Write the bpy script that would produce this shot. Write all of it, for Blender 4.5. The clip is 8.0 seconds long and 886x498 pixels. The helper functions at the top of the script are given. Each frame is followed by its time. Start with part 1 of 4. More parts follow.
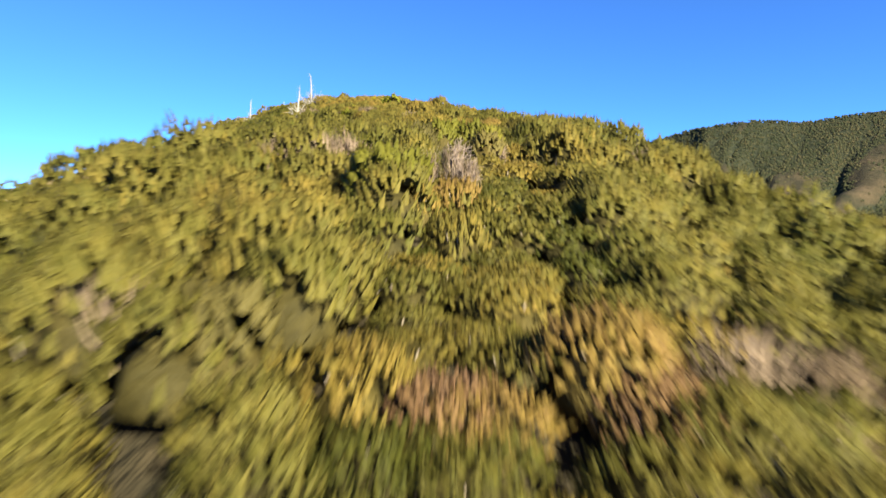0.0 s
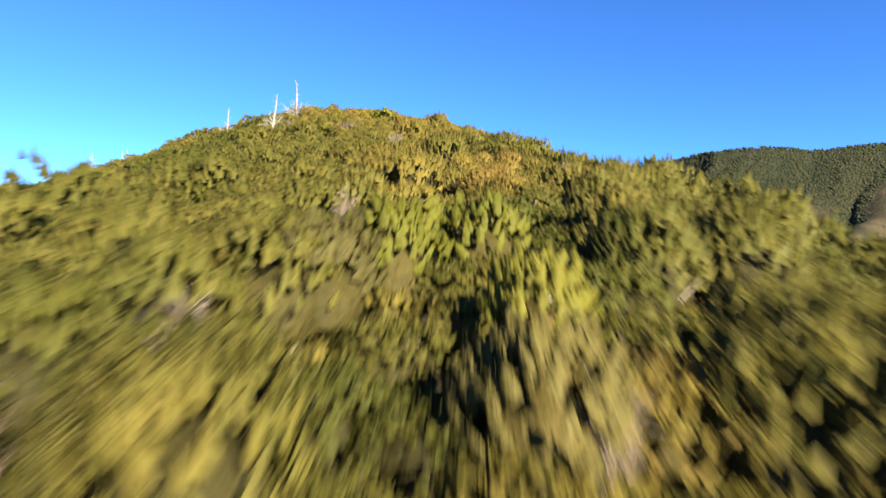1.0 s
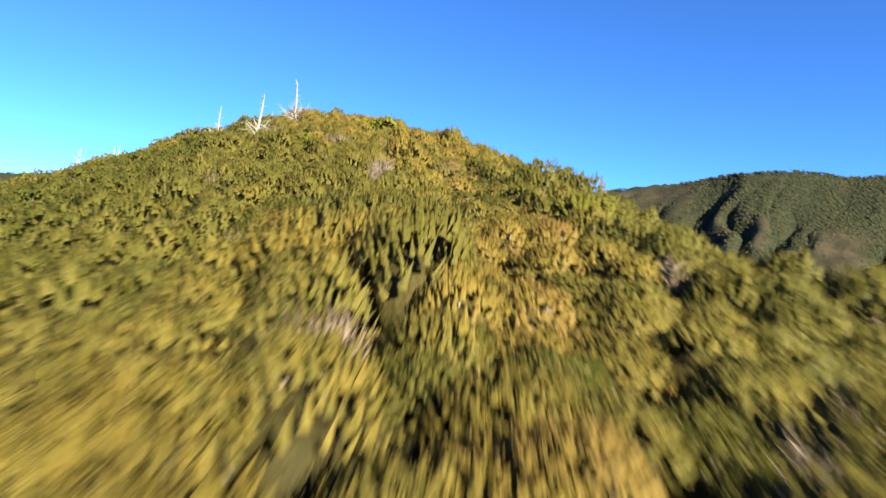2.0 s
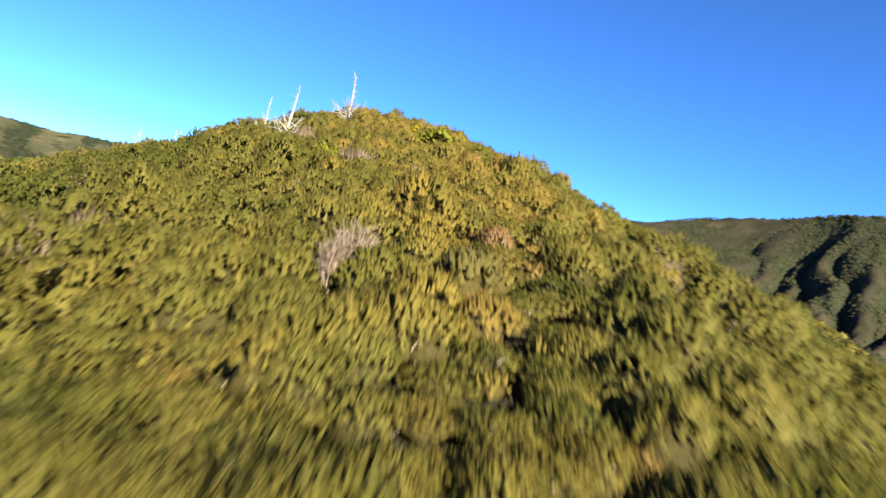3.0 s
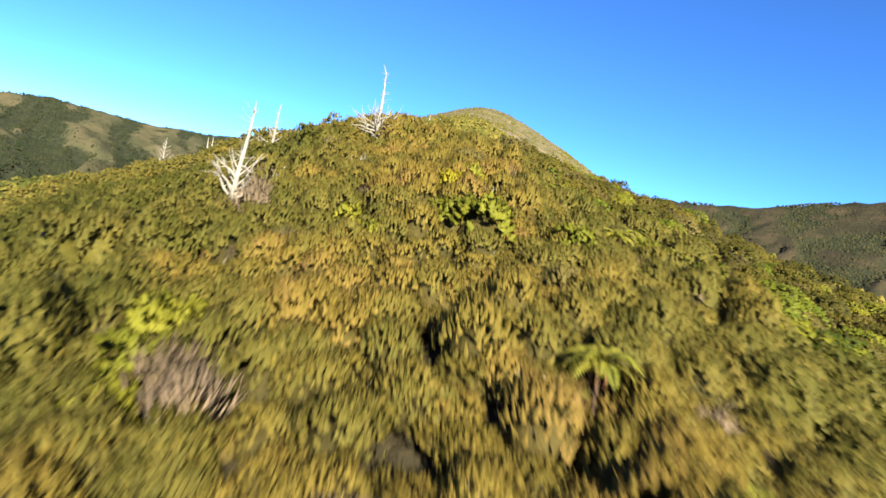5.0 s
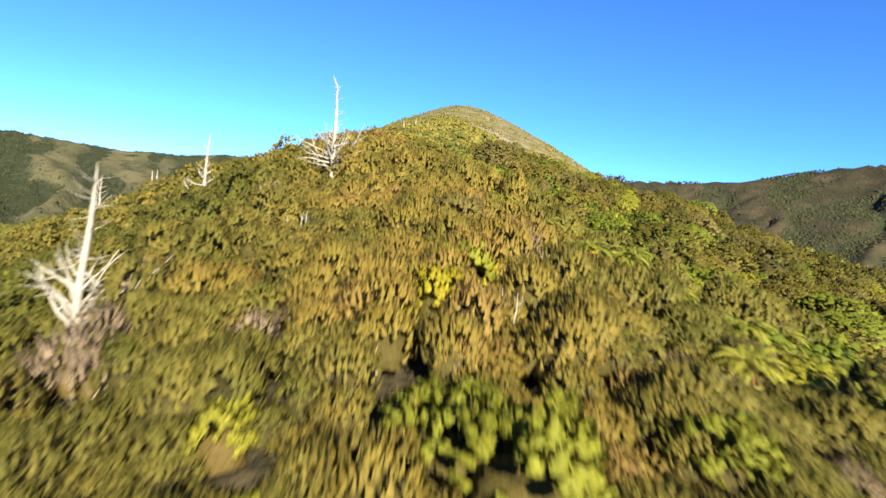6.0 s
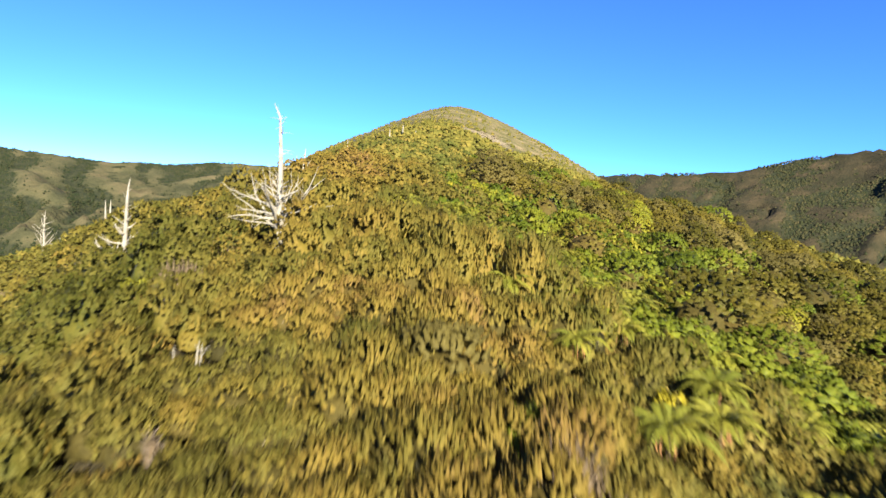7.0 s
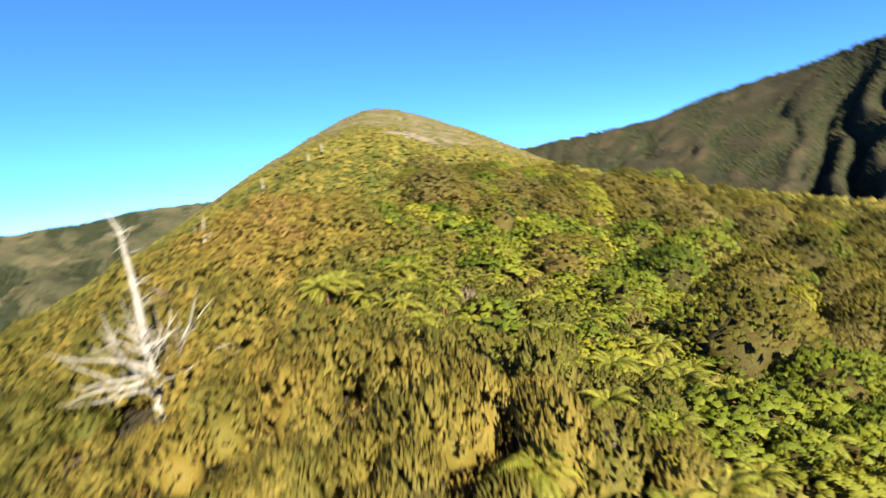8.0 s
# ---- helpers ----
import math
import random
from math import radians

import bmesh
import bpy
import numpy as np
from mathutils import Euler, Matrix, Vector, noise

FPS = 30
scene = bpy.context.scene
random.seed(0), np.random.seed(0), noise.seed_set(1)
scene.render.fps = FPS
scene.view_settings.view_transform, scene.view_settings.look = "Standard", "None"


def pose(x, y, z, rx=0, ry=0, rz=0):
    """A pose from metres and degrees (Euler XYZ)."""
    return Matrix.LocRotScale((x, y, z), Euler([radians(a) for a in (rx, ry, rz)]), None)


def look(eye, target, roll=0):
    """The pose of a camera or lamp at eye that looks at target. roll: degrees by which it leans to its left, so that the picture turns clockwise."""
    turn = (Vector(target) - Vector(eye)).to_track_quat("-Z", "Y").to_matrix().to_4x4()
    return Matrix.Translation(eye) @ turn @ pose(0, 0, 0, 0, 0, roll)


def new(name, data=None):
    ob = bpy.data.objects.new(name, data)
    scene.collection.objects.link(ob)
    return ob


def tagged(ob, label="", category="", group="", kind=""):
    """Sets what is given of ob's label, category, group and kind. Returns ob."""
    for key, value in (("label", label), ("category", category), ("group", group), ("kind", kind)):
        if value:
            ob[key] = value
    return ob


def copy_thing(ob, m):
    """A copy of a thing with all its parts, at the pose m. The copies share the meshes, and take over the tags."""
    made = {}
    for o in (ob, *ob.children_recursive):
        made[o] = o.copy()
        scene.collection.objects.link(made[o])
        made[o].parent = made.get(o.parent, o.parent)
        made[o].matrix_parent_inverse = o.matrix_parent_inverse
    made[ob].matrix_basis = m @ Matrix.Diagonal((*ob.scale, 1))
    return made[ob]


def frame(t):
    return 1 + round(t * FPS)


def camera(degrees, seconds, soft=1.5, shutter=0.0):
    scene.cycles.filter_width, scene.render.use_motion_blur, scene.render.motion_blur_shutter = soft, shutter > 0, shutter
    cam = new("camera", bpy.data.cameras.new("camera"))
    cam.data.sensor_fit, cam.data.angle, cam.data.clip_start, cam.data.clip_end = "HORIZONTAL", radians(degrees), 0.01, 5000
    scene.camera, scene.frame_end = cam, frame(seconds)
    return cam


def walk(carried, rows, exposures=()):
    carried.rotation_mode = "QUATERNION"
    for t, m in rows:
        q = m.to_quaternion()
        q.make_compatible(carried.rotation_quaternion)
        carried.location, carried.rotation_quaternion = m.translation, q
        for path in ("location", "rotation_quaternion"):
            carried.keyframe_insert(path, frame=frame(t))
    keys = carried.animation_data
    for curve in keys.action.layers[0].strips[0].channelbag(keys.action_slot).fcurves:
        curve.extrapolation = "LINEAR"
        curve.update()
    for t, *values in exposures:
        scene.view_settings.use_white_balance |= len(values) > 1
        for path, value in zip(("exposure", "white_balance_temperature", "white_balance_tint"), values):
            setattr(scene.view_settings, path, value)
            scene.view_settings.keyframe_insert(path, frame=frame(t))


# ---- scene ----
cam = camera(78.0, 8.0, shutter=0.5)
PATH = [
    (0, (0.000, 0.000, 0.000), (0.005, 9.994, -0.347), -0.01),
    (0.5, (0.494, 10.827, 2.729), (0.500, 20.824, 2.491), 0.85),
    (1, (0.954, 20.844, 5.553), (0.941, 30.844, 5.442), 2.12),
    (1.5, (1.358, 30.770, 8.500), (1.318, 40.769, 8.447), 2.95),
    (1.7, (1.527, 34.248, 9.647), (1.433, 44.247, 9.600), 3.58),
    (2.8, (2.308, 57.552, 16.199), (1.011, 67.467, 16.154), 11.15),
    (3, (2.246, 61.603, 17.808), (0.635, 71.471, 17.654), 11.75),
    (3.5, (1.594, 71.050, 21.451), (-0.636, 80.790, 21.069), 12.98),
    (4, (0.282, 79.642, 24.652), (-2.315, 89.281, 24.065), 13.13),
    (4.5, (-1.445, 87.837, 27.450), (-4.314, 97.389, 26.728), 12.72),
    (4.7, (-2.266, 90.940, 28.418), (-5.193, 100.472, 27.665), 12.30),
    (5.8, (-9.624, 110.867, 34.053), (-12.407, 120.443, 33.300), 7.44),
    (6, (-10.585, 114.030, 35.198), (-13.322, 123.617, 34.428), 6.38),
    (6.5, (-12.687, 121.673, 38.042), (-15.368, 131.275, 37.257), 4.95),
    (7, (-14.503, 128.907, 40.845), (-17.167, 138.511, 40.041), 4.25),
    (7.5, (-16.321, 136.143, 43.969), (-18.855, 145.778, 43.106), 2.09),
    (7.6, (-16.732, 137.487, 44.552), (-19.155, 147.150, 43.679), 0.64),
    (7.7, (-17.152, 138.836, 45.112), (-19.453, 148.529, 44.244), -1.08),
    (7.8, (-17.579, 140.222, 45.642), (-19.728, 149.949, 44.766), -3.19),
    (7.9, (-18.021, 141.648, 46.155), (-19.996, 151.409, 45.250), -4.84),
    (8, (-18.464, 143.092, 46.674), (-20.179, 152.898, 45.721), -7.36),
]
EXPOSURES = [(0, 2.45, 5350, 6), (1.7, 2.45, 5350, 6), (3.5, 2.36, 5350, 6), (6, 2.33, 5350, 6), (8, 2.33, 5350, 6)]
walk(cam, [(t, look(eye, target, roll)) for t, eye, target, roll in PATH], EXPOSURES)

# ---- sun, sky, exposure ----
SUN_AZ, SUN_EL = radians(147.0), radians(28.0)
world = bpy.data.worlds.new("sky")
scene.world = world
world.use_nodes = True
wn = world.node_tree
sky = wn.nodes.new("ShaderNodeTexSky")
sky.sky_type = "NISHITA"
sky.sun_disc = False
sky.sun_elevation, sky.sun_rotation = SUN_EL, SUN_AZ
sky.altitude, sky.air_density, sky.dust_density, sky.ozone_density = 3500, 0.8, 0.0, 8.0
wn.nodes["Background"].inputs["Strength"].default_value = 0.054
wn.links.new(sky.outputs[0], wn.nodes["Background"].inputs["Color"])
sun = new("sun", bpy.data.lights.new("sun", "SUN"))
sun.data.energy, sun.data.angle, sun.data.color = 5.0, radians(0.53), (1.0, 0.83, 0.52)
SUN_DIR = Vector((math.sin(SUN_AZ) * math.cos(SUN_EL), math.cos(SUN_AZ) * math.cos(SUN_EL), math.sin(SUN_EL)))
sun.matrix_world = look(SUN_DIR * 300, (0, 0, 0))


# ---- materials ----
def material(name):
    m = bpy.data.materials.new(name)
    m.use_nodes = True
    nt = m.node_tree
    return m, nt, nt.nodes["Principled BSDF"], nt.nodes["Material Output"]


def link(nt, a, b):
    nt.links.new(a, b)


def node(nt, kind, **settings):
    n = nt.nodes.new(kind)
    for key, value in settings.items():
        if key == "operation":
            n.operation = value
        elif key == "blend_type":
            n.blend_type = value
        elif key == "data_type":
            n.data_type = value
    return n


def noise_node(nt, scale, detail=3.0, rough=0.55, coord=None):
    n = nt.nodes.new("ShaderNodeTexNoise")
    n.inputs["Scale"].default_value, n.inputs["Detail"].default_value, n.inputs["Roughness"].default_value = scale, detail, rough
    if coord is not None:
        link(nt, coord, n.inputs["Vector"])
    return n


def calc(nt, op, a, b=None):
    n = node(nt, "ShaderNodeMath", operation=op)
    for k, v in enumerate((a, b)):
        if v is None:
            continue
        if isinstance(v, (int, float)):
            n.inputs[k].default_value = v
        else:
            link(nt, v, n.inputs[k])
    return n.outputs[0]


def ramp(nt, fac, stops):
    n = nt.nodes.new("ShaderNodeValToRGB")
    e = n.color_ramp.elements
    while len(e) < len(stops):
        e.new(0.5)
    for el, (p, c) in zip(e, stops):
        el.position, el.color = p, (*c, 1)
    link(nt, fac, n.inputs[0])
    return n.outputs[0]


def mix_colour(nt, fac, a, b, kind="MIX"):
    n = node(nt, "ShaderNodeMix", data_type="RGBA", blend_type=kind)
    for k, v in ((0, fac), (6, a), (7, b)):
        if isinstance(v, (int, float)):
            n.inputs[k].default_value = v
        elif isinstance(v, tuple):
            n.inputs[k].default_value = (*v, 1)
        else:
            link(nt, v, n.inputs[k])
    return n.outputs[2]


def foliage(name, stops, through_light=0.3, rough=0.55, patch=0.16, spread=0.07, leaf_scale=4.5, grainy=1.2):
    """Leaves: colour by plant, by patch of the slope and leaf by leaf, a little light let through."""
    m, nt, bsdf, out = material(name)
    geo = nt.nodes.new("ShaderNodeNewGeometry")
    att = nt.nodes.new("ShaderNodeAttribute")
    att.attribute_name = "tint"
    info = nt.nodes.new("ShaderNodeObjectInfo")
    big = noise_node(nt, patch, 3.0, 0.6, geo.outputs["Position"])
    small = noise_node(nt, 2.3, 2.0, 0.5, geo.outputs["Position"])
    grain = noise_node(nt, leaf_scale, 3.0, 0.65, geo.outputs["Position"])
    f = calc(nt, "ADD", calc(nt, "MULTIPLY", att.outputs["Fac"], 0.5), calc(nt, "MULTIPLY", big.outputs[0], 0.5))
    f = calc(nt, "ADD", f, calc(nt, "MULTIPLY", calc(nt, "SUBTRACT", small.outputs[0], 0.5), 0.28))
    f = calc(nt, "ADD", f, calc(nt, "MULTIPLY", calc(nt, "SUBTRACT", info.outputs["Random"], 0.5), 0.25))
    f = calc(nt, "ADD", f, calc(nt, "MULTIPLY", calc(nt, "SUBTRACT", geo.outputs["Random Per Island"], 0.5), spread))
    col = ramp(nt, f, stops)
    hsv = nt.nodes.new("ShaderNodeHueSaturation")
    link(nt, col, hsv.inputs["Color"])
    link(nt, calc(nt, "ADD", calc(nt, "MULTIPLY", geo.outputs["Random Per Island"], 0.16), calc(nt, "ADD", calc(nt, "MULTIPLY", grain.outputs[0], grainy), 0.92 - 0.5 * grainy)), hsv.inputs["Value"])
    relief = nt.nodes.new("ShaderNodeBump")
    relief.inputs["Strength"].default_value, relief.inputs["Distance"].default_value = 0.9, 0.55 / leaf_scale
    link(nt, grain.outputs[0], relief.inputs["Height"])
    link(nt, relief.outputs[0], bsdf.inputs["Normal"])
    link(nt, hsv.outputs[0], bsdf.inputs["Base Color"])
    bsdf.inputs["Roughness"].default_value = rough
    bsdf.inputs["Specular IOR Level"].default_value = 0.12
    tr = nt.nodes.new("ShaderNodeBsdfTranslucent")
    link(nt, hsv.outputs[0], tr.inputs["Color"])
    mx = nt.nodes.new("ShaderNodeMixShader")
    mx.inputs[0].default_value = through_light
    link(nt, bsdf.outputs[0], mx.inputs[1])
    link(nt, tr.outputs[0], mx.inputs[2])
    link(nt, mx.outputs[0], out.inputs["Surface"])
    return m


def rough_surface(name, stops, scale, rough=0.9, bump=0.5, bump_scale=None, distance=0.05):
    m, nt, bsdf, out = material(name)
    geo = nt.nodes.new("ShaderNodeNewGeometry")
    a = noise_node(nt, scale, 5.0, 0.6, geo.outputs["Position"])
    b = noise_node(nt, scale * 7, 4.0, 0.6, geo.outputs["Position"])
    f = calc(nt, "ADD", calc(nt, "MULTIPLY", a.outputs[0], 0.65), calc(nt, "MULTIPLY", b.outputs[0], 0.35))
    link(nt, ramp(nt, f, stops), bsdf.inputs["Base Color"])
    bsdf.inputs["Roughness"].default_value = rough
    bp = nt.nodes.new("ShaderNodeBump")
    bp.inputs["Strength"].default_value, bp.inputs["Distance"].default_value = bump, distance
    c = noise_node(nt, bump_scale or scale * 5, 5.0, 0.65, geo.outputs["Position"])
    link(nt, c.outputs[0], bp.inputs["Height"])
    link(nt, bp.outputs[0], bsdf.inputs["Normal"])
    return m


OLIVE = ((0.12, (0.059, 0.059, 0.008)), (0.34, (0.112, 0.092, 0.016)), (0.5, (0.157, 0.113, 0.018)), (0.64, (0.173, 0.113, 0.024)), (0.8, (0.169, 0.098, 0.038)), (1.0, (0.161, 0.090, 0.055)))
# Lighter copy of OLIVE: the sun on the hill face put into the colour.
SUNLIT_OLIVE = ((0.12, (0.071, 0.075, 0.013)), (0.34, (0.133, 0.116, 0.021)), (0.5, (0.184, 0.142, 0.025)), (0.64, (0.206, 0.142, 0.034)), (0.8, (0.198, 0.123, 0.052)), (1.0, (0.190, 0.111, 0.076)))
mat_manuka = foliage("manuka_leaf", OLIVE, 0.3, patch=0.2, grainy=0.8, spread=0.09, leaf_scale=7.0)
mat_manuka_far = foliage("scrub_leaf_far", SUNLIT_OLIVE, 0.3, 0.7, 0.08, 0.12, 3.0, 0.8)
mat_dry = foliage("dry_twiggy_leaf", ((0.2, (0.111, 0.077, 0.046)), (0.6, (0.178, 0.128, 0.085)), (1.0, (0.238, 0.170, 0.119))), 0.15, 0.8, leaf_scale=8.0)
mat_broad = foliage("broadleaf", ((0.2, (0.043, 0.054, 0.004)), (0.42, (0.082, 0.097, 0.007)), (0.62, (0.139, 0.138, 0.010)), (1.0, (0.270, 0.191, 0.013))), 0.25, 0.45, leaf_scale=6.0, grainy=0.8)
mat_bright = foliage("lime_leaf", ((0.2, (0.090, 0.098, 0.008)), (0.55, (0.155, 0.150, 0.012)), (1.0, (0.224, 0.192, 0.016))), 0.35, 0.5, leaf_scale=6.0)
mat_green = foliage("green_manuka_leaf", ((0.2, (0.069, 0.070, 0.007)), (0.55, (0.114, 0.102, 0.011)), (1.0, (0.158, 0.129, 0.017))), 0.3, leaf_scale=7.0, grainy=0.7)
mat_gold = foliage("yellow_bloom", ((0.2, (0.149, 0.129, 0.005)), (0.6, (0.223, 0.179, 0.006)), (1.0, (0.248, 0.208, 0.015))), 0.3, 0.5)
mat_bronze = foliage("bronze_leaf", ((0.2, (0.045, 0.038, 0.010)), (0.6, (0.087, 0.068, 0.016)), (1.0, (0.128, 0.097, 0.030))), 0.15, 0.6, leaf_scale=7.0)
mat_flank = foliage("flank_scrub_leaf", ((0.2, (0.047, 0.049, 0.011)), (0.45, (0.098, 0.085, 0.015)), (0.7, (0.152, 0.123, 0.023)), (1.0, (0.224, 0.154, 0.044))), 0.25, 0.6, 0.1, 0.2, 4.0, 0.9)
# Dark-leaved flank growth, with the flank's shade worked into the colour as well.
mat_dark_shaded = foliage("dark_shaded_leaf", ((0.2, (0.027, 0.025, 0.005)), (0.42, (0.056, 0.048, 0.005)), (0.62, (0.092, 0.071, 0.009)), (1.0, (0.136, 0.102, 0.017))), 0.15, 0.55, leaf_scale=5.0, grainy=0.8)
mat_frond = foliage("fern_frond", ((0.2, (0.076, 0.090, 0.011)), (0.5, (0.143, 0.140, 0.016)), (0.75, (0.210, 0.182, 0.023)), (1.0, (0.277, 0.204, 0.025))), 0.3, 0.42)
mat_forest = foliage("far_forest_leaf", ((0.25, (0.014, 0.020, 0.008)), (0.5, (0.024, 0.026, 0.010)), (0.75, (0.039, 0.036, 0.014)), (1.0, (0.059, 0.046, 0.021))), 0.05, 0.8, 0.012, 0.15, 1.0)
# Core of the shrubs: brown inner twigs, darkened to read as shadow in gaps.
mat_inner_shade = foliage("inner_leaf_shade", ((0.2, (0.028, 0.023, 0.006)), (0.5, (0.055, 0.042, 0.009)), (1.0, (0.094, 0.061, 0.017))), 0.15, 0.7)
mat_stem = rough_surface("shaggy_bark", ((0.3, (0.11, 0.085, 0.06)), (0.7, (0.27, 0.21, 0.15))), 4.0)
mat_dead = rough_surface("bleached_dead_wood", ((0.25, (0.103, 0.086, 0.069)), (0.5, (0.218, 0.190, 0.161)), (0.75, (0.333, 0.301, 0.264))), 1.6, 0.8, 0.6, 9.0, 0.03)
mat_grey = rough_surface("grey_dead_twig", ((0.3, (0.130, 0.094, 0.072)), (0.7, (0.312, 0.234, 0.189))), 3.0)
mat_fern_trunk = rough_surface("fern_trunk_fibre", ((0.3, (0.035, 0.022, 0.014)), (0.7, (0.11, 0.06, 0.035))), 5.0)
mat_skirt = rough_surface("dead_frond", ((0.3, (0.16, 0.07, 0.025)), (0.7, (0.28, 0.14, 0.05))), 5.0)
mat_rock = rough_surface("pale_rock", ((0.3, (0.083, 0.065, 0.045)), (0.55, (0.147, 0.112, 0.082)), (0.8, (0.197, 0.159, 0.116))), 0.5, 0.9, 0.8, 1.2, 0.3)
mat_dark_rock = rough_surface("dark_rock", ((0.3, (0.05, 0.045, 0.04)), (0.7, (0.12, 0.11, 0.1))), 0.6, 0.9, 0.8, 1.5, 0.3)


# ---- lie of the land ----
# The crest of the spur: distance along it, its bend to the side, its canopy height.
CREST_Y = np.array([-400.0, -150, -20, 30, 70, 110, 150, 190, 240, 330, 450, 560, 700, 1100])
CREST_X = np.array([0.0, 0, 1, 2, 3.8, -5.6, -21.3, -46.4, -62, -85, -110, -131, -155, -200])
CREST_Z = np.array([-150.0, -62, -12.7, 5.7, 14.4, 25.4, 35.5, 42.6, 49.9, 66, 92, 118, 80, -60])
SKIRT = ([30, 110, 150, 190, 230, 330, 560], [0.26, 0.33, 0.34, 0.37, 0.34, 0.4, 0.47])
FLANK = ([30, 90, 240, 330, 560], [0.52, 0.5, 0.29, 0.41, 0.56])
# The ranges round about: bearing (left of the way ahead), height over the eye in degrees, distance.
RANGE_AZ = np.array([-180.0, -110, -60, -42, -36, -32, -28, -25, -20, -14, -10, -6, 0, 20, 32, 38, 42, 47, 50, 54, 58, 80, 130, 180])
RANGE_EL = np.array([3.0, 5, 9.0, 9.2, 9.1, 9.7, 9.3, 8.7, 8.0, 6.9, 6.0, 5.5, 5.2, 3.2, 3.4, 3.2, 2.7, 2.45, 2.6, 2.9, 2.3, 2.2, 3, 3])
RANGE_R = np.array([1300.0, 1200, 1000, 1000, 1000, 1000, 1000, 1050, 1100, 1100, 1100, 1100, 1150, 1400, 1500, 1500, 1500, 1500, 1500, 1500, 1500, 1500, 1400, 1300])
EYE_X, EYE_Y = -5.0, 90.0


def smooth_line(y, k, v):
    slope = np.gradient(v, k)
    y = np.clip(y, k[0], k[-1])
    i = np.clip(np.searchsorted(k, y) - 1, 0, len(k) - 2)
    h = k[i + 1] - k[i]
    s = (y - k[i]) / h
    return (2 * s**3 - 3 * s**2 + 1) * v[i] + (s**3 - 2 * s**2 + s) * h * slope[i] + (3 * s**2 - 2 * s**3) * v[i + 1] + (s**3 - s**2) * h * slope[i + 1]


def lattice(i, j, seed):
    h = np.sin(i * 127.1 + j * 311.7 + seed * 74.7) * 43758.5453
    return h - np.floor(h)


def value_noise(x, y, size, seed=0):
    x, y = np.asarray(x) / size, np.asarray(y) / size
    i, j = np.floor(x), np.floor(y)
    u, v = x - i, y - j
    u, v = u * u * (3 - 2 * u), v * v * (3 - 2 * v)
    return (lattice(i, j, seed) * (1 - u) + lattice(i + 1, j, seed) * u) * (1 - v) + (lattice(i, j + 1, seed) * (1 - u) + lattice(i + 1, j + 1, seed) * u) * v


def crest_x(y):
    return smooth_line(y, CREST_Y, CREST_X)


def spur(x, y):
    """Height of the canopy over the spur that the way follows."""
    d = x - crest_x(y)
    d = np.where(d < -45, d + np.interp(y, [120, 150, 185, 240], [-0.1, 0.0, 0.2, 0.0]) * np.clip(-45 - d, 0, 70), d)
    shelf = np.interp(y, [190, 250, 320, 420, 480], [1.0, 0.9, 0.55, 0.8, 1.0])
    d = np.where(d > 35, 35 + (d - 35) * np.where(d > 190, 0.0, shelf) + np.where(d > 190, 155 * shelf + d - 190, 0.0), d)
    fall = np.where(d < 0, np.interp(y, *SKIRT), np.interp(y, *FLANK))
    wide = np.interp(y, [240, 460], [10, 26])
    fade = np.clip(np.abs(d) / 60, 0, 1)
    folds = (value_noise(x, y, 26, 3) - 0.5) * 2.5 * fade + (value_noise(x, y, 60, 4) - 0.5) * 4 * fade
    return smooth_line(y, CREST_Y, CREST_Z) - fall * (np.sqrt(d * d + wide * wide) - wide) + folds


def gullies(x, y, size, seed):
    """Ravines that run down the far slopes (1 along their beds, 0 on the spurs between)."""
    dx, dy = x - EYE_X, y - EYE_Y
    along, r = np.arctan2(-dx, dy) * 1100, np.hypot(dx, dy)
    bend = (value_noise(x, y, size * 2.2, seed + 70) - 0.5) * size * 2.4 + np.interp(along, [-400, 150], [0.3, 0.0]) * r
    n = np.abs(2 * value_noise(along + bend, r * 0.07, size, seed) - 1)
    return np.maximum(0.0, 1 - n / 0.7)


def ranges(x, y):
    """Height of the far ranges and the valley before them."""
    dx, dy = x - EYE_X, y - EYE_Y
    az, r = np.degrees(np.arctan2(-dx, dy)), np.hypot(dx, dy)
    high, far = np.interp(az, RANGE_AZ, RANGE_EL), np.interp(az, RANGE_AZ, RANGE_R)
    top = 18 + far * np.tan(np.radians(high)) + (value_noise(x, y, 60, 9) - 0.5) * 7
    floor = -60.0
    p = np.clip((r / far - 0.3) / 0.7, 0, 1)
    z = floor + (top - floor) * p**1.9
    depth = np.sin(np.pi * np.clip(p, 0, 1)) ** 0.8
    z = z - depth * (np.interp(az, [-52, -42, -30], [9, 20, 44]) * gullies(x, y, 46, 5) * (0.35 + 0.9 * value_noise(x, y, 150, 6)) + np.interp(az, [-52, -42, -30], [5, 8, 16]) * gullies(x, y, 24, 7) + 9 * value_noise(x, y, 60, 8))
    return np.where(r > far, top - (r - far) * 0.45, z)


def woods(x, y):
    """How thickly forest stands on the far slopes (over 0.6: closed)."""
    dx, dy = x - EYE_X, y - EYE_Y
    az, r = np.degrees(np.arctan2(-dx, dy)), np.hypot(dx, dy)
    p = r / np.interp(az, RANGE_AZ, RANGE_R)
    deep = 0.8 * gullies(x, y, 46, 5) + 0.3 * gullies(x, y, 24, 7)
    patch = 0.5 * value_noise(x, y, 90, 51) + 0.35 * value_noise(x, y, 30, 52)
    lean = np.interp(az, [-40, -30, -22, -12, 20, 34, 44, 52], [0.04, 0.02, 0.14, 0.14, -0.15, -0.2, -0.12, -0.12])
    return deep + patch - 0.28 + lean + np.interp(p, [0.3, 0.5, 0.7], [0.3, 0.1, 0.0])


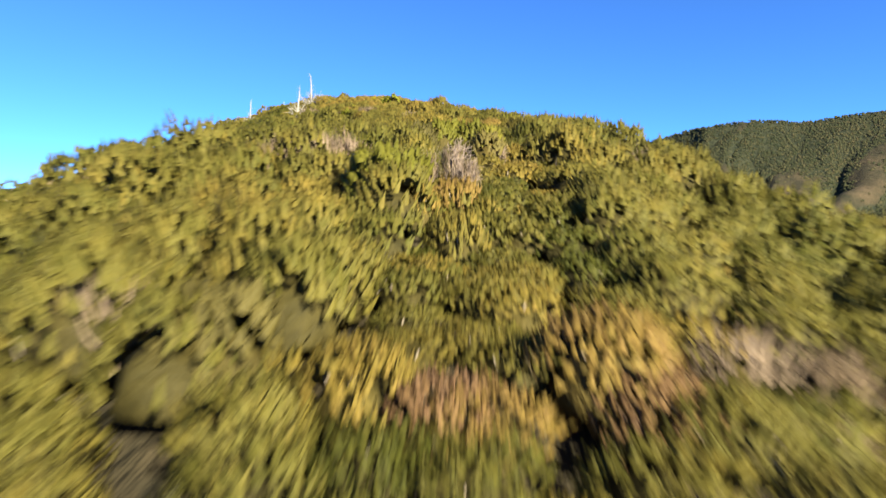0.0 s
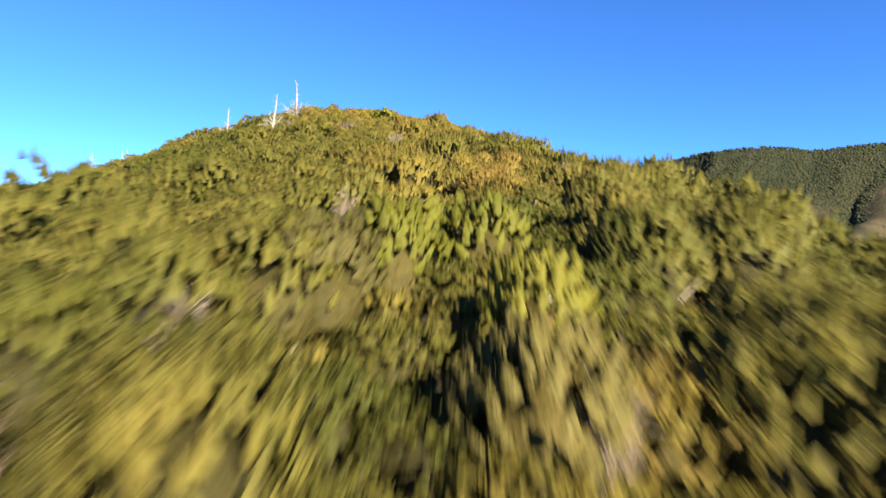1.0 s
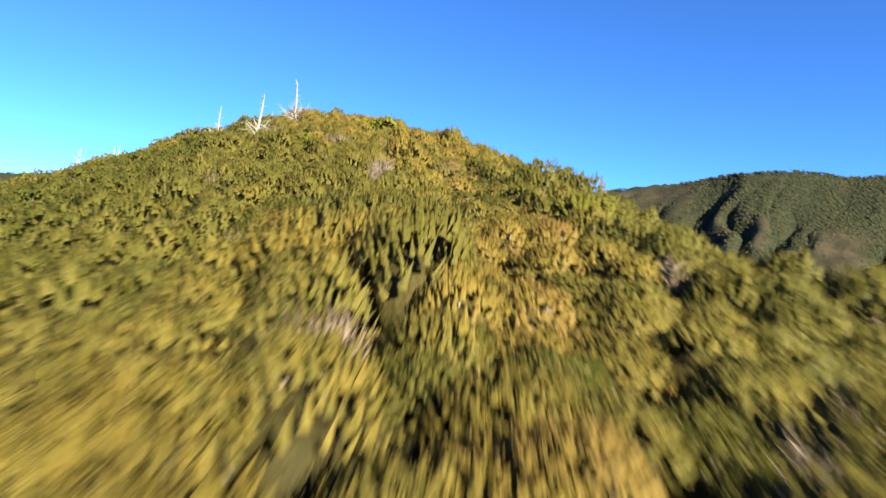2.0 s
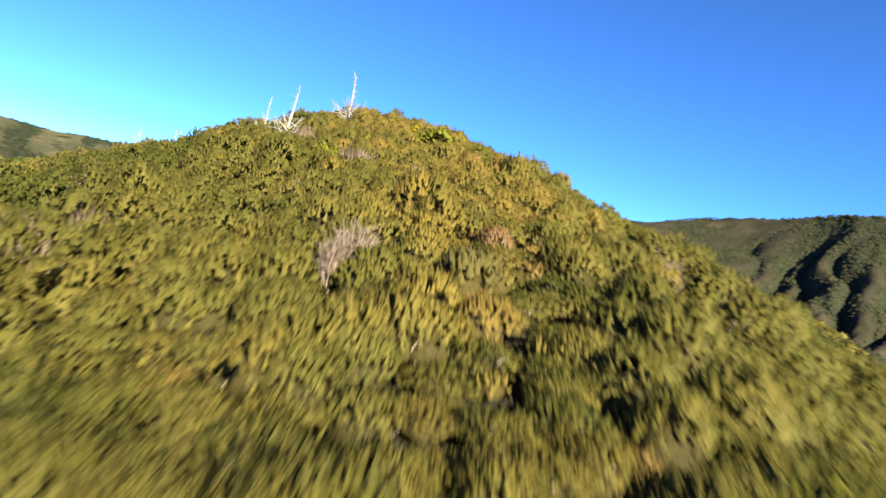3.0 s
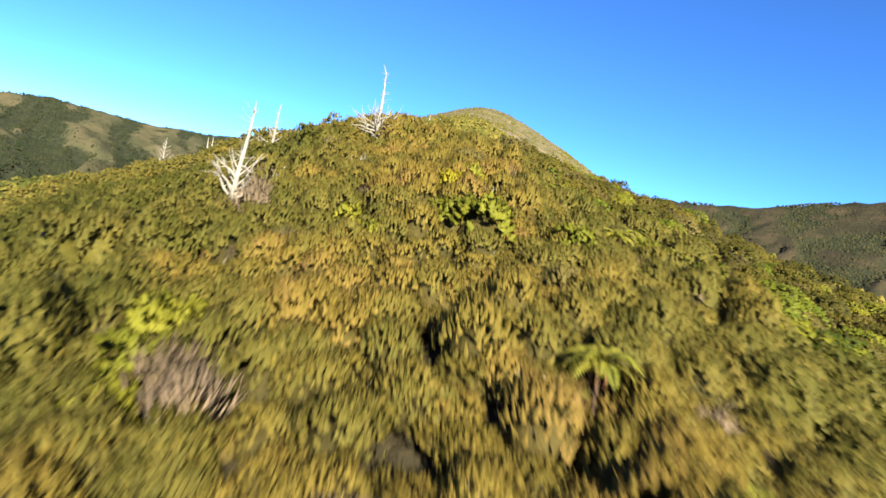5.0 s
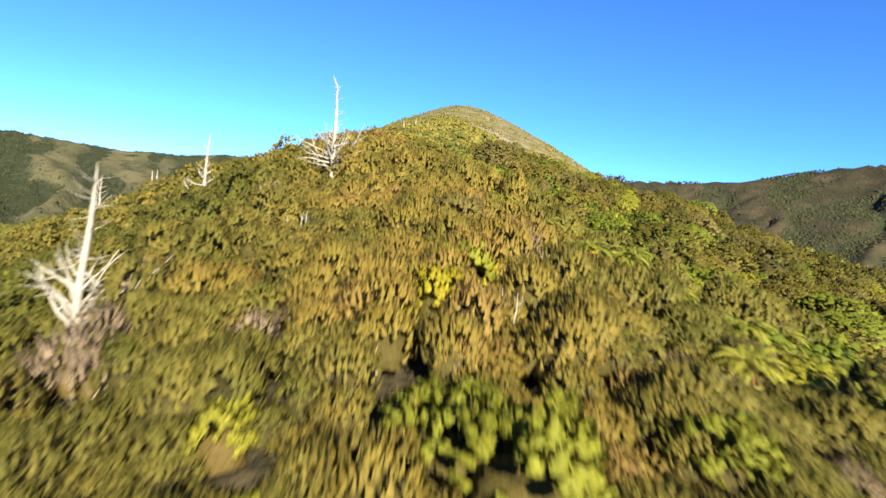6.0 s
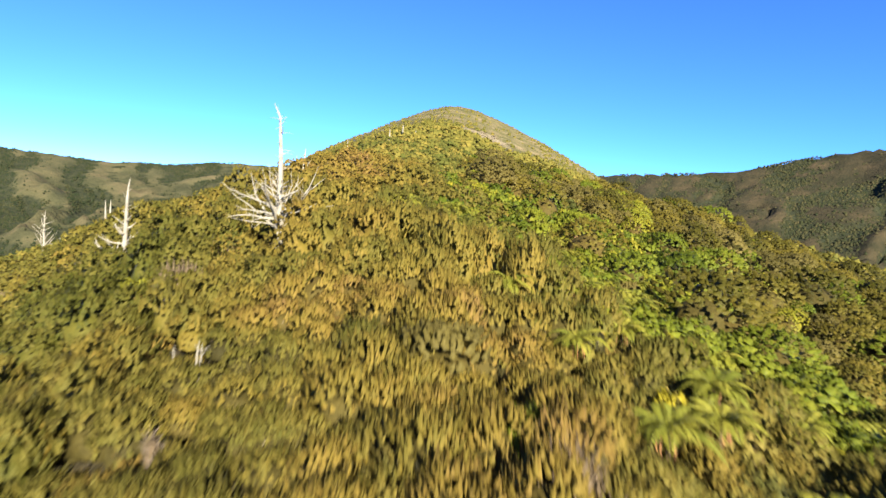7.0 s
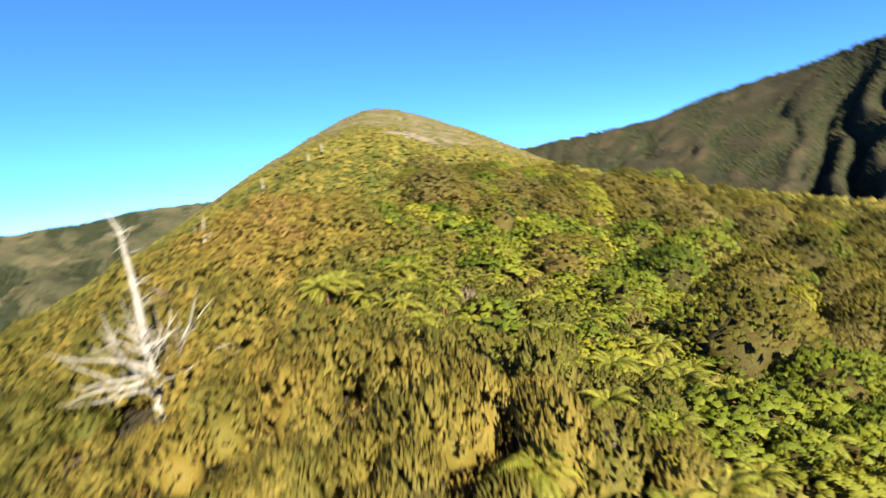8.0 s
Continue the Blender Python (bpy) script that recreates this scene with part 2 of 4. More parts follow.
def scrub_height(x, y):
    return np.interp(y, [300, 400, 470], [2.3, 1.4, 0.15])


def ground_z(x, y):
    a = spur(x, y) - scrub_height(x, y)
    b = ranges(x, y)
    return np.logaddexp(a / 5, b / 5) * 5


# ---- mesh helpers ----
def mesh_from(name, verts, tris, mats, slots=None, tint=None, smooth=False, soft=None):
    me = bpy.data.meshes.new(name)
    verts, tris = np.asarray(verts, np.float32), np.asarray(tris, np.int32)
    me.vertices.add(len(verts))
    me.vertices.foreach_set("co", verts.ravel())
    me.loops.add(3 * len(tris))
    me.loops.foreach_set("vertex_index", tris.ravel())
    me.polygons.add(len(tris))
    me.polygons.foreach_set("loop_start", np.arange(0, 3 * len(tris), 3, dtype=np.int32))
    if slots is not None:
        me.polygons.foreach_set("material_index", np.asarray(slots, np.int32))
    if smooth:
        me.polygons.foreach_set("use_smooth", np.ones(len(tris), bool))
    for m in mats:
        me.materials.append(m)
    if tint is not None:
        me.attributes.new("tint", "FLOAT", "POINT").data.foreach_set("value", np.asarray(tint, np.float32))
    me.update(calc_edges=True)
    if soft is not None:
        me.polygons.foreach_set("use_smooth", np.ones(len(tris), bool))
        me.normals_split_custom_set_from_vertices(np.asarray(soft, np.float32))
    return me


def unit(v):
    return v / (np.linalg.norm(v, axis=-1, keepdims=True) + 1e-9)


def kites(base, way, length, width, rng, face, fold=0.12):
    """Small pointed leaves or sprays, two triangles each."""
    n = len(base)
    side = unit(np.cross(way, face + rng.normal(size=(n, 3)) * 0.4))
    up = np.cross(side, way)
    length, width = np.broadcast_to(length, n)[:, None], np.broadcast_to(width, n)[:, None]
    mid = base + way * length * 0.5
    v = np.stack([base, mid + side * width + up * width * fold, base + way * length, mid - side * width + up * width * fold], 1).reshape(-1, 3)
    k = np.arange(n)[:, None] * 4
    f = np.concatenate([k + [0, 1, 2], k + [0, 2, 3]], 1).reshape(-1, 3)
    return v, f


def tube(points, radii, sides=6):
    """A tapered, bent limb with a closed tip."""
    p, r = np.asarray(points, float), np.asarray(radii, float)
    t = unit(np.gradient(p, axis=0))
    ref = np.where(np.abs(t[:, 2:]) > 0.9, [[1.0, 0, 0]], [[0, 0, 1.0]])
    a = unit(np.cross(t, ref))
    b = np.cross(t, a)
    ang = np.arange(sides) * 2 * np.pi / sides
    ring = p[:, None] + r[:, None, None] * (a[:, None] * np.cos(ang)[None, :, None] + b[:, None] * np.sin(ang)[None, :, None])
    v = np.concatenate([ring.reshape(-1, 3), p[:1], p[-1:]])
    f, n = [], len(p)
    for i in range(n - 1):
        for j in range(sides):
            q, w = i * sides + j, i * sides + (j + 1) % sides
            f += [(q, w, w + sides), (q, w + sides, q + sides)]
    for j in range(sides):
        f += [(n * sides, (j + 1) % sides, j), (n * sides + 1, (n - 1) * sides + j, (n - 1) * sides + (j + 1) % sides)]
    return v, np.array(f)


def joined(pieces):
    v, f, k = [], [], 0
    for a, b in pieces:
        v.append(a)
        f.append(np.asarray(b) + k)
        k += len(a)
    return np.concatenate(v), np.concatenate(f)


OCTA_V = np.array([(1, 0, 0), (0, 1, 0), (-1, 0, 0), (0, -1, 0), (0, 0, 1), (0, 0, -1)], float)
OCTA_F = np.array([(0, 1, 4), (1, 2, 4), (2, 3, 4), (3, 0, 4), (1, 0, 5), (2, 1, 5), (3, 2, 5), (0, 3, 5)])


def ball(level):
    v, f = OCTA_V, OCTA_F
    for _ in range(level):
        mids, nv, nf = {}, list(v), []

        def mid(a, b):
            key = (min(a, b), max(a, b))
            if key not in mids:
                mids[key] = len(nv)
                q = nv[a] + nv[b]
                nv.append(q / np.linalg.norm(q))
            return mids[key]

        for a, b, c in f:
            d, e, g = mid(a, b), mid(b, c), mid(c, a)
            nf += [(a, d, g), (d, b, e), (g, e, c), (d, e, g)]
        v, f = np.array(nv), np.array(nf)
    return v, f


BALL = ball(2)


PEAK = (np.array([(1, 0, -0.4), (0, 1, -0.4), (-1, 0, -0.4), (0, -1, -0.4), (0.7, 0.7, 0.45), (-0.7, 0.7, 0.45), (-0.7, -0.7, 0.45), (0.7, -0.7, 0.45), (0, 0, 1)], float), np.array([(0, 1, 4), (1, 2, 5), (2, 3, 6), (3, 0, 7), (4, 1, 5), (5, 2, 6), (6, 3, 7), (7, 0, 4), (4, 5, 8), (5, 6, 8), (6, 7, 8), (7, 4, 8)]))
HEAD = (np.array([(1, 0, 0), (0.3, 0.95, 0), (-0.8, 0.6, 0), (-0.8, -0.6, 0), (0.3, -0.95, 0), (0.05, 0.02, 1)], float), np.array([(0, 1, 5), (1, 2, 5), (2, 3, 5), (3, 4, 5), (4, 0, 5)]))


def crown(seed):
    """A far tree's crown: a low uneven dome."""
    rng = np.random.default_rng(seed)
    v, f = HEAD
    v = v * rng.uniform(0.8, 1.25, (len(v), 1)) * np.array([1.9, 1.9, 3.4])
    return v, f, np.zeros(len(f)), unit(HEAD[0] + np.array([0, 0, 0.9]))


def dome_points(rng, count, radius, high, lumps, edge=0.55):
    """Places spread over a bumpy dome, with its outward directions."""
    k = np.arange(count)
    a = k * 2.39996 + rng.uniform(-0.45, 0.45, count)
    q = np.sqrt((k + 0.5) / count)
    p1, p2, p3 = rng.uniform(0, 6.3, 3)
    wide = 1 + lumps * (0.7 * np.sin(2 * a + p1) + 0.5 * np.sin(3 * a + p2))
    rise = 1 + lumps * q * (np.sin(3 * a + p3) + 0.6 * np.cos(5 * a + p1)) + rng.uniform(-0.06, 0.06, count)
    h = (edge + (1 - edge) * np.sqrt(np.clip(1 - q**2.6, 0, 1))) * rise
    n = unit(np.stack([np.cos(a) * q, np.sin(a) * q, np.full(count, 0.25) + 0.9 * (1 - q * q)], 1))
    return np.stack([radius * wide * q * np.cos(a), radius * wide * q * np.sin(a), high * h], 1), n


def plume_crown(seed, plumes=30, sides=5, wide=0.24, long=0.62, radius=1.3, high=2.6, upward=0.9, lumps=0.13, fuzz=0, leaf=0.2, blade=0.022, own=0.6, stems=0, core=0.74, rings=2, edge=0.5):
    """A feathery shrub: round-tipped upright plumes crowded on a bumpy dome. Returns points, triangles, slots (0 leaf, 1 core, 2 stem), normals."""
    rng = np.random.default_rng(seed)
    p, n = dome_points(rng, plumes, radius, high, lumps, edge)
    way = unit(n * 0.75 + np.array([0, 0, upward]) + rng.normal(size=(plumes, 3)) * 0.2)
    side = unit(np.cross(way, rng.normal(size=(plumes, 3))))
    third = np.cross(way, side)
    w, ln = wide * rng.uniform(0.72, 1.35, (plumes, 1)), long * rng.uniform(0.7, 1.35, (plumes, 1))
    base = p - way * ln * 0.8
    rows, norms = [], []
    for at, fat, up in ((0.0, 0.95, -0.15), (0.62, 0.72, 0.35)) if rings == 2 else ((0.12, 1.0, 0.1),):
        for j in range(sides):
            t = 6.2832 * (j + 0.5 * at) / sides
            out = side * math.cos(t) + third * math.sin(t)
            rows.append(base + way * ln * at + out * w * fat * rng.uniform(0.72, 1.25, (plumes, 1)))
            norms.append(unit(own * (out + way * up) + n * 0.6))
    rows.append(base + way * ln * rng.uniform(0.92, 1.1, (plumes, 1)))
    norms.append(unit(own * way + n * 0.6))
    step = rings * sides + 1
    v, nv = np.stack(rows, 1).reshape(-1, 3), np.stack(norms, 1).reshape(-1, 3)
    one = []
    for j in range(sides):
        b = (j + 1) % sides
        one += [(j, b, sides + b), (j, sides + b, sides + j), (sides + j, sides + b, 2 * sides)] if rings == 2 else [(j, b, sides)]
    f = (np.array(one)[None] + (np.arange(plumes) * step)[:, None, None]).reshape(-1, 3)
    pieces, normals, slots = [(v, f)], [nv], [np.zeros(len(f))]
    if fuzz:
        which = rng.integers(0, plumes, fuzz)
        t = rng.uniform(0, 6.28, (fuzz, 1))
        out = side[which] * np.cos(t) + third[which] * np.sin(t)
        at = rng.uniform(0.25, 0.95, (fuzz, 1))
        b = base[which] + way[which] * ln[which] * at + out * w[which] * 0.8 * (1 - 0.6 * at)
        to = unit(way[which] + out * 0.55 + rng.normal(size=(fuzz, 3)) * 0.15)
        lv, lf = kites(b, to, leaf * rng.uniform(0.7, 1.3, fuzz), blade * rng.uniform(0.7, 1.3, fuzz), rng, out)
        pieces.append((lv, lf))
        normals.append(np.repeat(unit(own * out + way[which] * 0.3 + n[which] * 0.6), 4, 0))
        slots.append(np.zeros(len(lf)))
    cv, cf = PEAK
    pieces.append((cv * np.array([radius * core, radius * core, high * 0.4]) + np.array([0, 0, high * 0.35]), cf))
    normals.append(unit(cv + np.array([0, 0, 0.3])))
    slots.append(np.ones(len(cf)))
    for k in range(stems):
        a, q = rng.uniform(0, 6.28), radius * rng.uniform(0.6, 0.85)
        tv, tf = tube([(0.2 * math.cos(a), 0.2 * math.sin(a), 0), (q * 0.8 * math.cos(a), q * 0.8 * math.sin(a), high * 0.35), (q * math.cos(a + 0.2), q * math.sin(a + 0.2), high * rng.uniform(0.5, 0.66))], (0.045, 0.03, 0.012), 3)
        pieces.append((tv, tf))
        normals.append(unit(tv * np.array([1, 1, 0.1]) + np.array([0, 0, 0.1])))
        slots.append(np.full(len(tf), 2))
    vv, ff = joined(pieces)
    return vv, ff, np.concatenate(slots), np.concatenate(normals)


def spread(rng, x0, x1, y0, y1, step, jitter=0.42):
    """Jittered rows of places, offset row by row."""
    ys = np.arange(y0, y1, step * 0.87)
    xs = np.arange(x0, x1, step)
    gx, gy = np.meshgrid(xs, ys)
    gx = gx + (np.arange(len(ys)) % 2)[:, None] * step / 2
    p = np.stack([gx.ravel(), gy.ravel()], 1)
    return p + rng.uniform(-jitter, jitter, p.shape) * step


def thicket(name, places, scale, templates, mats, rng, label, category, sink=0.0, tint=None, squash=None):
    """One sheet of growth: every place gets one of the templates, turned and sized."""
    z = ground_z(places[:, 0], places[:, 1]) - sink
    turn = rng.uniform(0, 2 * np.pi, len(places))
    pick = rng.integers(0, len(templates), len(places))
    tint = rng.uniform(0, 1, len(places)) if tint is None else tint
    high = scale * (rng.uniform(0.85, 1.2, len(places)) if squash is None else squash)
    vs, fs, ss, ts, ns, k = [], [], [], [], [], 0
    for t, (v, f, s, nv) in enumerate(templates):
        m = np.where(pick == t)[0]
        if not len(m):
            continue
        c, n = np.cos(turn[m])[:, None], np.sin(turn[m])[:, None]
        w = np.stack([(v[:, 0] * c - v[:, 1] * n) * scale[m, None] + places[m, 0:1], (v[:, 0] * n + v[:, 1] * c) * scale[m, None] + places[m, 1:2], v[:, 2] * high[m, None] + z[m, None]], 2)
        vs.append(w.reshape(-1, 3))
        ns.append(np.stack([nv[:, 0] * c - nv[:, 1] * n, nv[:, 0] * n + nv[:, 1] * c, nv[:, 2] + 0 * c], 2).reshape(-1, 3))
        fs.append((f[None] + (np.arange(len(m)) * len(v))[:, None, None] + k).reshape(-1, 3))
        ss.append(np.tile(s, len(m)))
        ts.append(np.repeat(tint[m], len(v)))
        k += len(m) * len(v)
    ob = new(name, mesh_from(name, np.concatenate(vs), np.concatenate(fs), mats, np.concatenate(ss), np.concatenate(ts), soft=np.concatenate(ns)))
    return tagged(ob, label, category, kind="stuff")


def part(name, verts, tris, mats, parent, label="", slots=None, tint=None, smooth=False, soft=None):
    ob = new(name, mesh_from(name, verts, tris, mats if isinstance(mats, (list, tuple)) else [mats], slots, tint, smooth, soft))
    ob.parent = parent
    return tagged(ob, label) if label else ob


def thing(name, label, category, group=""):
    ob = new(name)
    ob.empty_display_size = 0.2
    return tagged(ob, label, category, group)


# ---- ground ----
def graded(lo, hi, centre, soft, count):
    a, b = math.asinh((lo - centre) / soft), math.asinh((hi - centre) / soft)
    return centre + soft * np.sinh(np.linspace(a, b, count))


def build_ground():
    xs, ys = graded(-2900, 2700, -30, 240, 390), graded(-1700, 3000, 250, 330, 380)
    gx, gy = np.meshgrid(xs, ys)
    z = ground_z(gx, gy) + (value_noise(gx, gy, 7, 1) - 0.5) * 0.7
    v = np.stack([gx, gy, z], 2).reshape(-1, 3)
    i = (np.arange(len(ys) - 1)[:, None] * len(xs) + np.arange(len(xs) - 1)[None]).ravel()
    n = len(xs)
    f = np.concatenate([np.stack([i, i + 1, i + n + 1], 1), np.stack([i, i + n + 1, i + n], 1)])
    m, nt, bsdf, out = material("hill_ground")
    geo = nt.nodes.new("ShaderNodeNewGeometry")
    pos = geo.outputs["Position"]
    xyz = nt.nodes.new("ShaderNodeSeparateXYZ")
    link(nt, pos, xyz.inputs[0])
    litter = ramp(nt, noise_node(nt, 0.9, 6, 0.65, pos).outputs[0], ((0.3, (0.014, 0.012, 0.007)), (0.7, (0.045, 0.034, 0.018))))
    grass = ramp(nt, noise_node(nt, 0.09, 7, 0.72, pos).outputs[0], ((0.3, (0.058, 0.055, 0.02)), (0.45, (0.092, 0.08, 0.033)), (0.58, (0.135, 0.106, 0.056)), (0.72, (0.2, 0.147, 0.092))))
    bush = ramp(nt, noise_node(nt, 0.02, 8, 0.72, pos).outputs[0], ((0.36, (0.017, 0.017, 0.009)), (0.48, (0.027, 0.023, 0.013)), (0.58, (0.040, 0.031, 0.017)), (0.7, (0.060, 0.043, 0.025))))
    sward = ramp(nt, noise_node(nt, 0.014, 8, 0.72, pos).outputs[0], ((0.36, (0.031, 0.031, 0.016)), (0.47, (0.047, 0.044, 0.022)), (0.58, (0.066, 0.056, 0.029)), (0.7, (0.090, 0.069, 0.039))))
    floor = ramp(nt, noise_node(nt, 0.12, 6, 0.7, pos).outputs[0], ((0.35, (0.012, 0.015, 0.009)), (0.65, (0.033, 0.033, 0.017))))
    cover = nt.nodes.new("ShaderNodeAttribute")
    cover.attribute_name = "tint"
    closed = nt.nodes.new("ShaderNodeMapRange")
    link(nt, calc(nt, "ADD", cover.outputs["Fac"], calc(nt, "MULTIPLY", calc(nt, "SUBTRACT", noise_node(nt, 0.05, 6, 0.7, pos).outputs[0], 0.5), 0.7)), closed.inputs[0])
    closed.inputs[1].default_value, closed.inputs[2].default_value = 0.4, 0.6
    wob = calc(nt, "MULTIPLY", calc(nt, "SUBTRACT", noise_node(nt, 0.02, 4, 0.6, pos).outputs[0], 0.5), 120.0)
    up = nt.nodes.new("ShaderNodeMapRange")
    link(nt, calc(nt, "ADD", calc(nt, "ADD", xyz.outputs["Y"], wob), calc(nt, "MULTIPLY", calc(nt, "ADD", xyz.outputs["X"], 60.0), 0.35)), up.inputs[0])
    up.inputs[1].default_value, up.inputs[2].default_value = 390, 450
    tops = nt.nodes.new("ShaderNodeMapRange")
    link(nt, calc(nt, "ADD", xyz.outputs["Z"], calc(nt, "MULTIPLY", wob, 0.12)), tops.inputs[0])
    tops.inputs[1].default_value, tops.inputs[2].default_value = 34, 50
    col = mix_colour(nt, calc(nt, "MULTIPLY", up.outputs[0], tops.outputs[0]), litter, grass)
    away = nt.nodes.new("ShaderNodeVectorMath")
    away.operation = "DISTANCE"
    link(nt, pos, away.inputs[0])
    away.inputs[1].default_value = (-60, 300, 60)
    fr = nt.nodes.new("ShaderNodeMapRange")
    link(nt, calc(nt, "ADD", away.outputs["Value"], wob), fr.inputs[0])
    fr.inputs[1].default_value, fr.inputs[2].default_value = 400, 520
    west = nt.nodes.new("ShaderNodeMapRange")
    link(nt, calc(nt, "ADD", xyz.outputs["X"], wob), west.inputs[0])
    west.inputs[1].default_value, west.inputs[2].default_value = -200, -420
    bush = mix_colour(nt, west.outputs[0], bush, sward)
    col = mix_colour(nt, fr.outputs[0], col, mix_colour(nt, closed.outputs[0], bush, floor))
    scree = nt.nodes.new("ShaderNodeVectorMath")
    scree.operation = "DISTANCE"
    link(nt, pos, scree.inputs[0])
    scree.inputs[1].default_value = (-78, 433, 81)
    patch = nt.nodes.new("ShaderNodeMapRange")
    link(nt, calc(nt, "ADD", scree.outputs["Value"], calc(nt, "MULTIPLY", calc(nt, "SUBTRACT", noise_node(nt, 0.12, 5, 0.7, pos).outputs[0], 0.5), 60.0)), patch.inputs[0])
    patch.inputs[1].default_value, patch.inputs[2].default_value = 17, 12
    stony = ramp(nt, noise_node(nt, 0.7, 6, 0.7, pos).outputs[0], ((0.35, (0.11, 0.09, 0.05)), (0.6, (0.22, 0.175, 0.12))))
    col = mix_colour(nt, patch.outputs[0], col, stony)
    link(nt, col, bsdf.inputs["Base Color"])
    bsdf.inputs["Roughness"].default_value = 0.95
    bsdf.inputs["Specular IOR Level"].default_value = 0.1
    bp = nt.nodes.new("ShaderNodeBump")
    bp.inputs["Strength"].default_value, bp.inputs["Distance"].default_value = 0.9, 2.5
    link(nt, noise_node(nt, 0.16, 6, 0.7, pos).outputs[0], bp.inputs["Height"])
    link(nt, bp.outputs[0], bsdf.inputs["Normal"])
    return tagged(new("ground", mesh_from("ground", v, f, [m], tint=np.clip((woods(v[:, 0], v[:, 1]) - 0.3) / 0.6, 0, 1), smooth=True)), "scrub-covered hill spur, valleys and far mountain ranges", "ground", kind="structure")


build_ground()


# ---- where things stand ----
LANE_Y, LANE_X = [0, 30, 60, 90, 113, 147], [0, 1.4, 2.3, -1.4, -9.6, -18.5]
FERN_SPOTS = [(-34.5, 184.5), (-33.5, 187), (-32.2, 189.4), (-31, 191.5), (-29.6, 188.2), (-27.6, 187.6), (-31.2, 181.2), (-34.6, 181.2), (-27, 179.6), (-24.4, 183.6), (-26.8, 191), (-23.6, 187.4), (-32, 183), (-30.3, 186.3), (-28.7, 190), (-33.8, 196), (-28.5, 182), (-25.3, 181.5), (-26.5, 185), (-20.9, 180.8), (-19, 174.5), (-17.3, 178), (-13.6, 187), (-10.4, 186.5), (-14.6, 177.9), (-7.6, 179.5), (-5.6, 178.5), (-13, 170), (-10, 167.8), (-4.9, 174.3), (-19.6, 162.3), (-15.2, 160.5), (-12.3, 164.8), (-8.5, 161.5), (-14.7, 156.5), (-8.7, 153), (-11.2, 149.3), (-3.6, 114.6), (0.3, 110.3)]
GREEN_SPOTS = [(-2.0, 19.3, 1.2), (-0.1, 32.3, 0.9), (1.9, 33.8, 0.9), (2.4, 29.1, 0.8), (8.5, 72, 1.2), (11, 80, 1.1), (3.2, 93, 1.0)]
BRIGHT_SPOTS = [(-44, 106.5, 1.15), (-18, 110.4, 1.1), (-19.3, 112.5, 1.2), (-17.2, 108.2, 0.9), (-56, 146.5, 1.2), (-52, 148, 1.1), (-16.6, 138.7, 0.9), (-11.8, 137.4, 0.8), (-16, 146.2, 0.9), (-13.8, 128, 1.1), (-11.5, 126.6, 1.2), (-17, 124.5, 0.9), (-38, 236, 1.1), (-6.5, 130.5, 0.9), (-45, 160, 0.8), (-20.5, 127.5, 0.8)]
GOLD_SPOTS = [(-16.9, 135.9, 1.05), (-18.5, 135.1, 0.85), (-15.8, 139.5, 0.85), (-10.9, 153.5, 0.7)]
BRONZE_SPOTS = [(-1.3, 31.1, 0.9), (-4.2, 10.3, 1.0), (2.1, 26.9, 0.8), (-10.7, 196.1, 1.5), (-14, 203, 1.4), (0, 82.2, 1.0), (-6, 122, 1.1), (-20, 150, 1.0), (-4, 140, 1.1), (5, 100, 1.2)]
DARK_SPOTS = [(-5.5, 239, 1.9), (-12, 233, 1.7), (12, 270, 2.3), (30, 285, 2.4), (7, 200, 2.0), (19, 222, 2.2), (1, 252, 2.0), (22, 250, 2.2), (36, 245, 2.3), (-15, 262, 2.0), (5, 300, 2.2), (48, 262, 2.4), (14, 180, 1.8), (28, 200, 2.0)]
GREY_SPOTS = [(0.4, 22.3, 0.8), (1.0, 21.4, 0.6), (-0.5, 22.6, 0.55), (-2.7, 24.3, 0.5), (-2.6, 28.3, 0.6), (2.8, 26.6, 0.7), (-1.8, 36.3, 0.9), (-5.5, 82.6, 1.45), (-4.9, 83.3, 1.2), (-15.4, 136.2, 0.7), (-20.8, 138.4, 0.9), (-28.6, 144, 0.9), (-36.5, 171.2, 0.9), (-11.1, 216, 1.2), (1.2, 206, 1.2), (-9.4, 180.6, 1.2), (-16.6, 167.1, 1.0), (-34.8, 175, 1.1), (-37.4, 171.5, 1.1), (-21.5, 112, 0.9), (9.5, 60, 0.9), (6.5, 47, 0.9), (-9, 66, 0.9), (-30, 96, 1.0), (12, 88, 1.0)]
DEAD_TREES = [(-36.0, 135.5), (-40.6, 169.6), (-61.5, 174.0), (-119.4, 226.7), (-121.7, 227.7), (-126.5, 217.0)]


def clear_of(p, spots, reach):
    keep = np.ones(len(p), bool)
    for s in spots:
        keep &= np.hypot(p[:, 0] - s[0], p[:, 1] - s[1]) > reach * (s[2] if len(s) > 2 else 1.0)
    return keep


r = np.random.default_rng(16)
extra = np.stack([r.uniform(-32, 8, 400), r.uniform(138, 222, 400)], 1)
extra = extra[(extra[:, 0] - crest_x(extra[:, 1]) > np.interp(extra[:, 1], [138, 165], [10.5, 16])) & (extra[:, 0] - crest_x(extra[:, 1]) < 42)]
for q in extra:
    if len(FERN_SPOTS) < 104 and clear_of(q[None], FERN_SPOTS, 2.4)[0]:
        FERN_SPOTS.append((float(q[0]), float(q[1])))


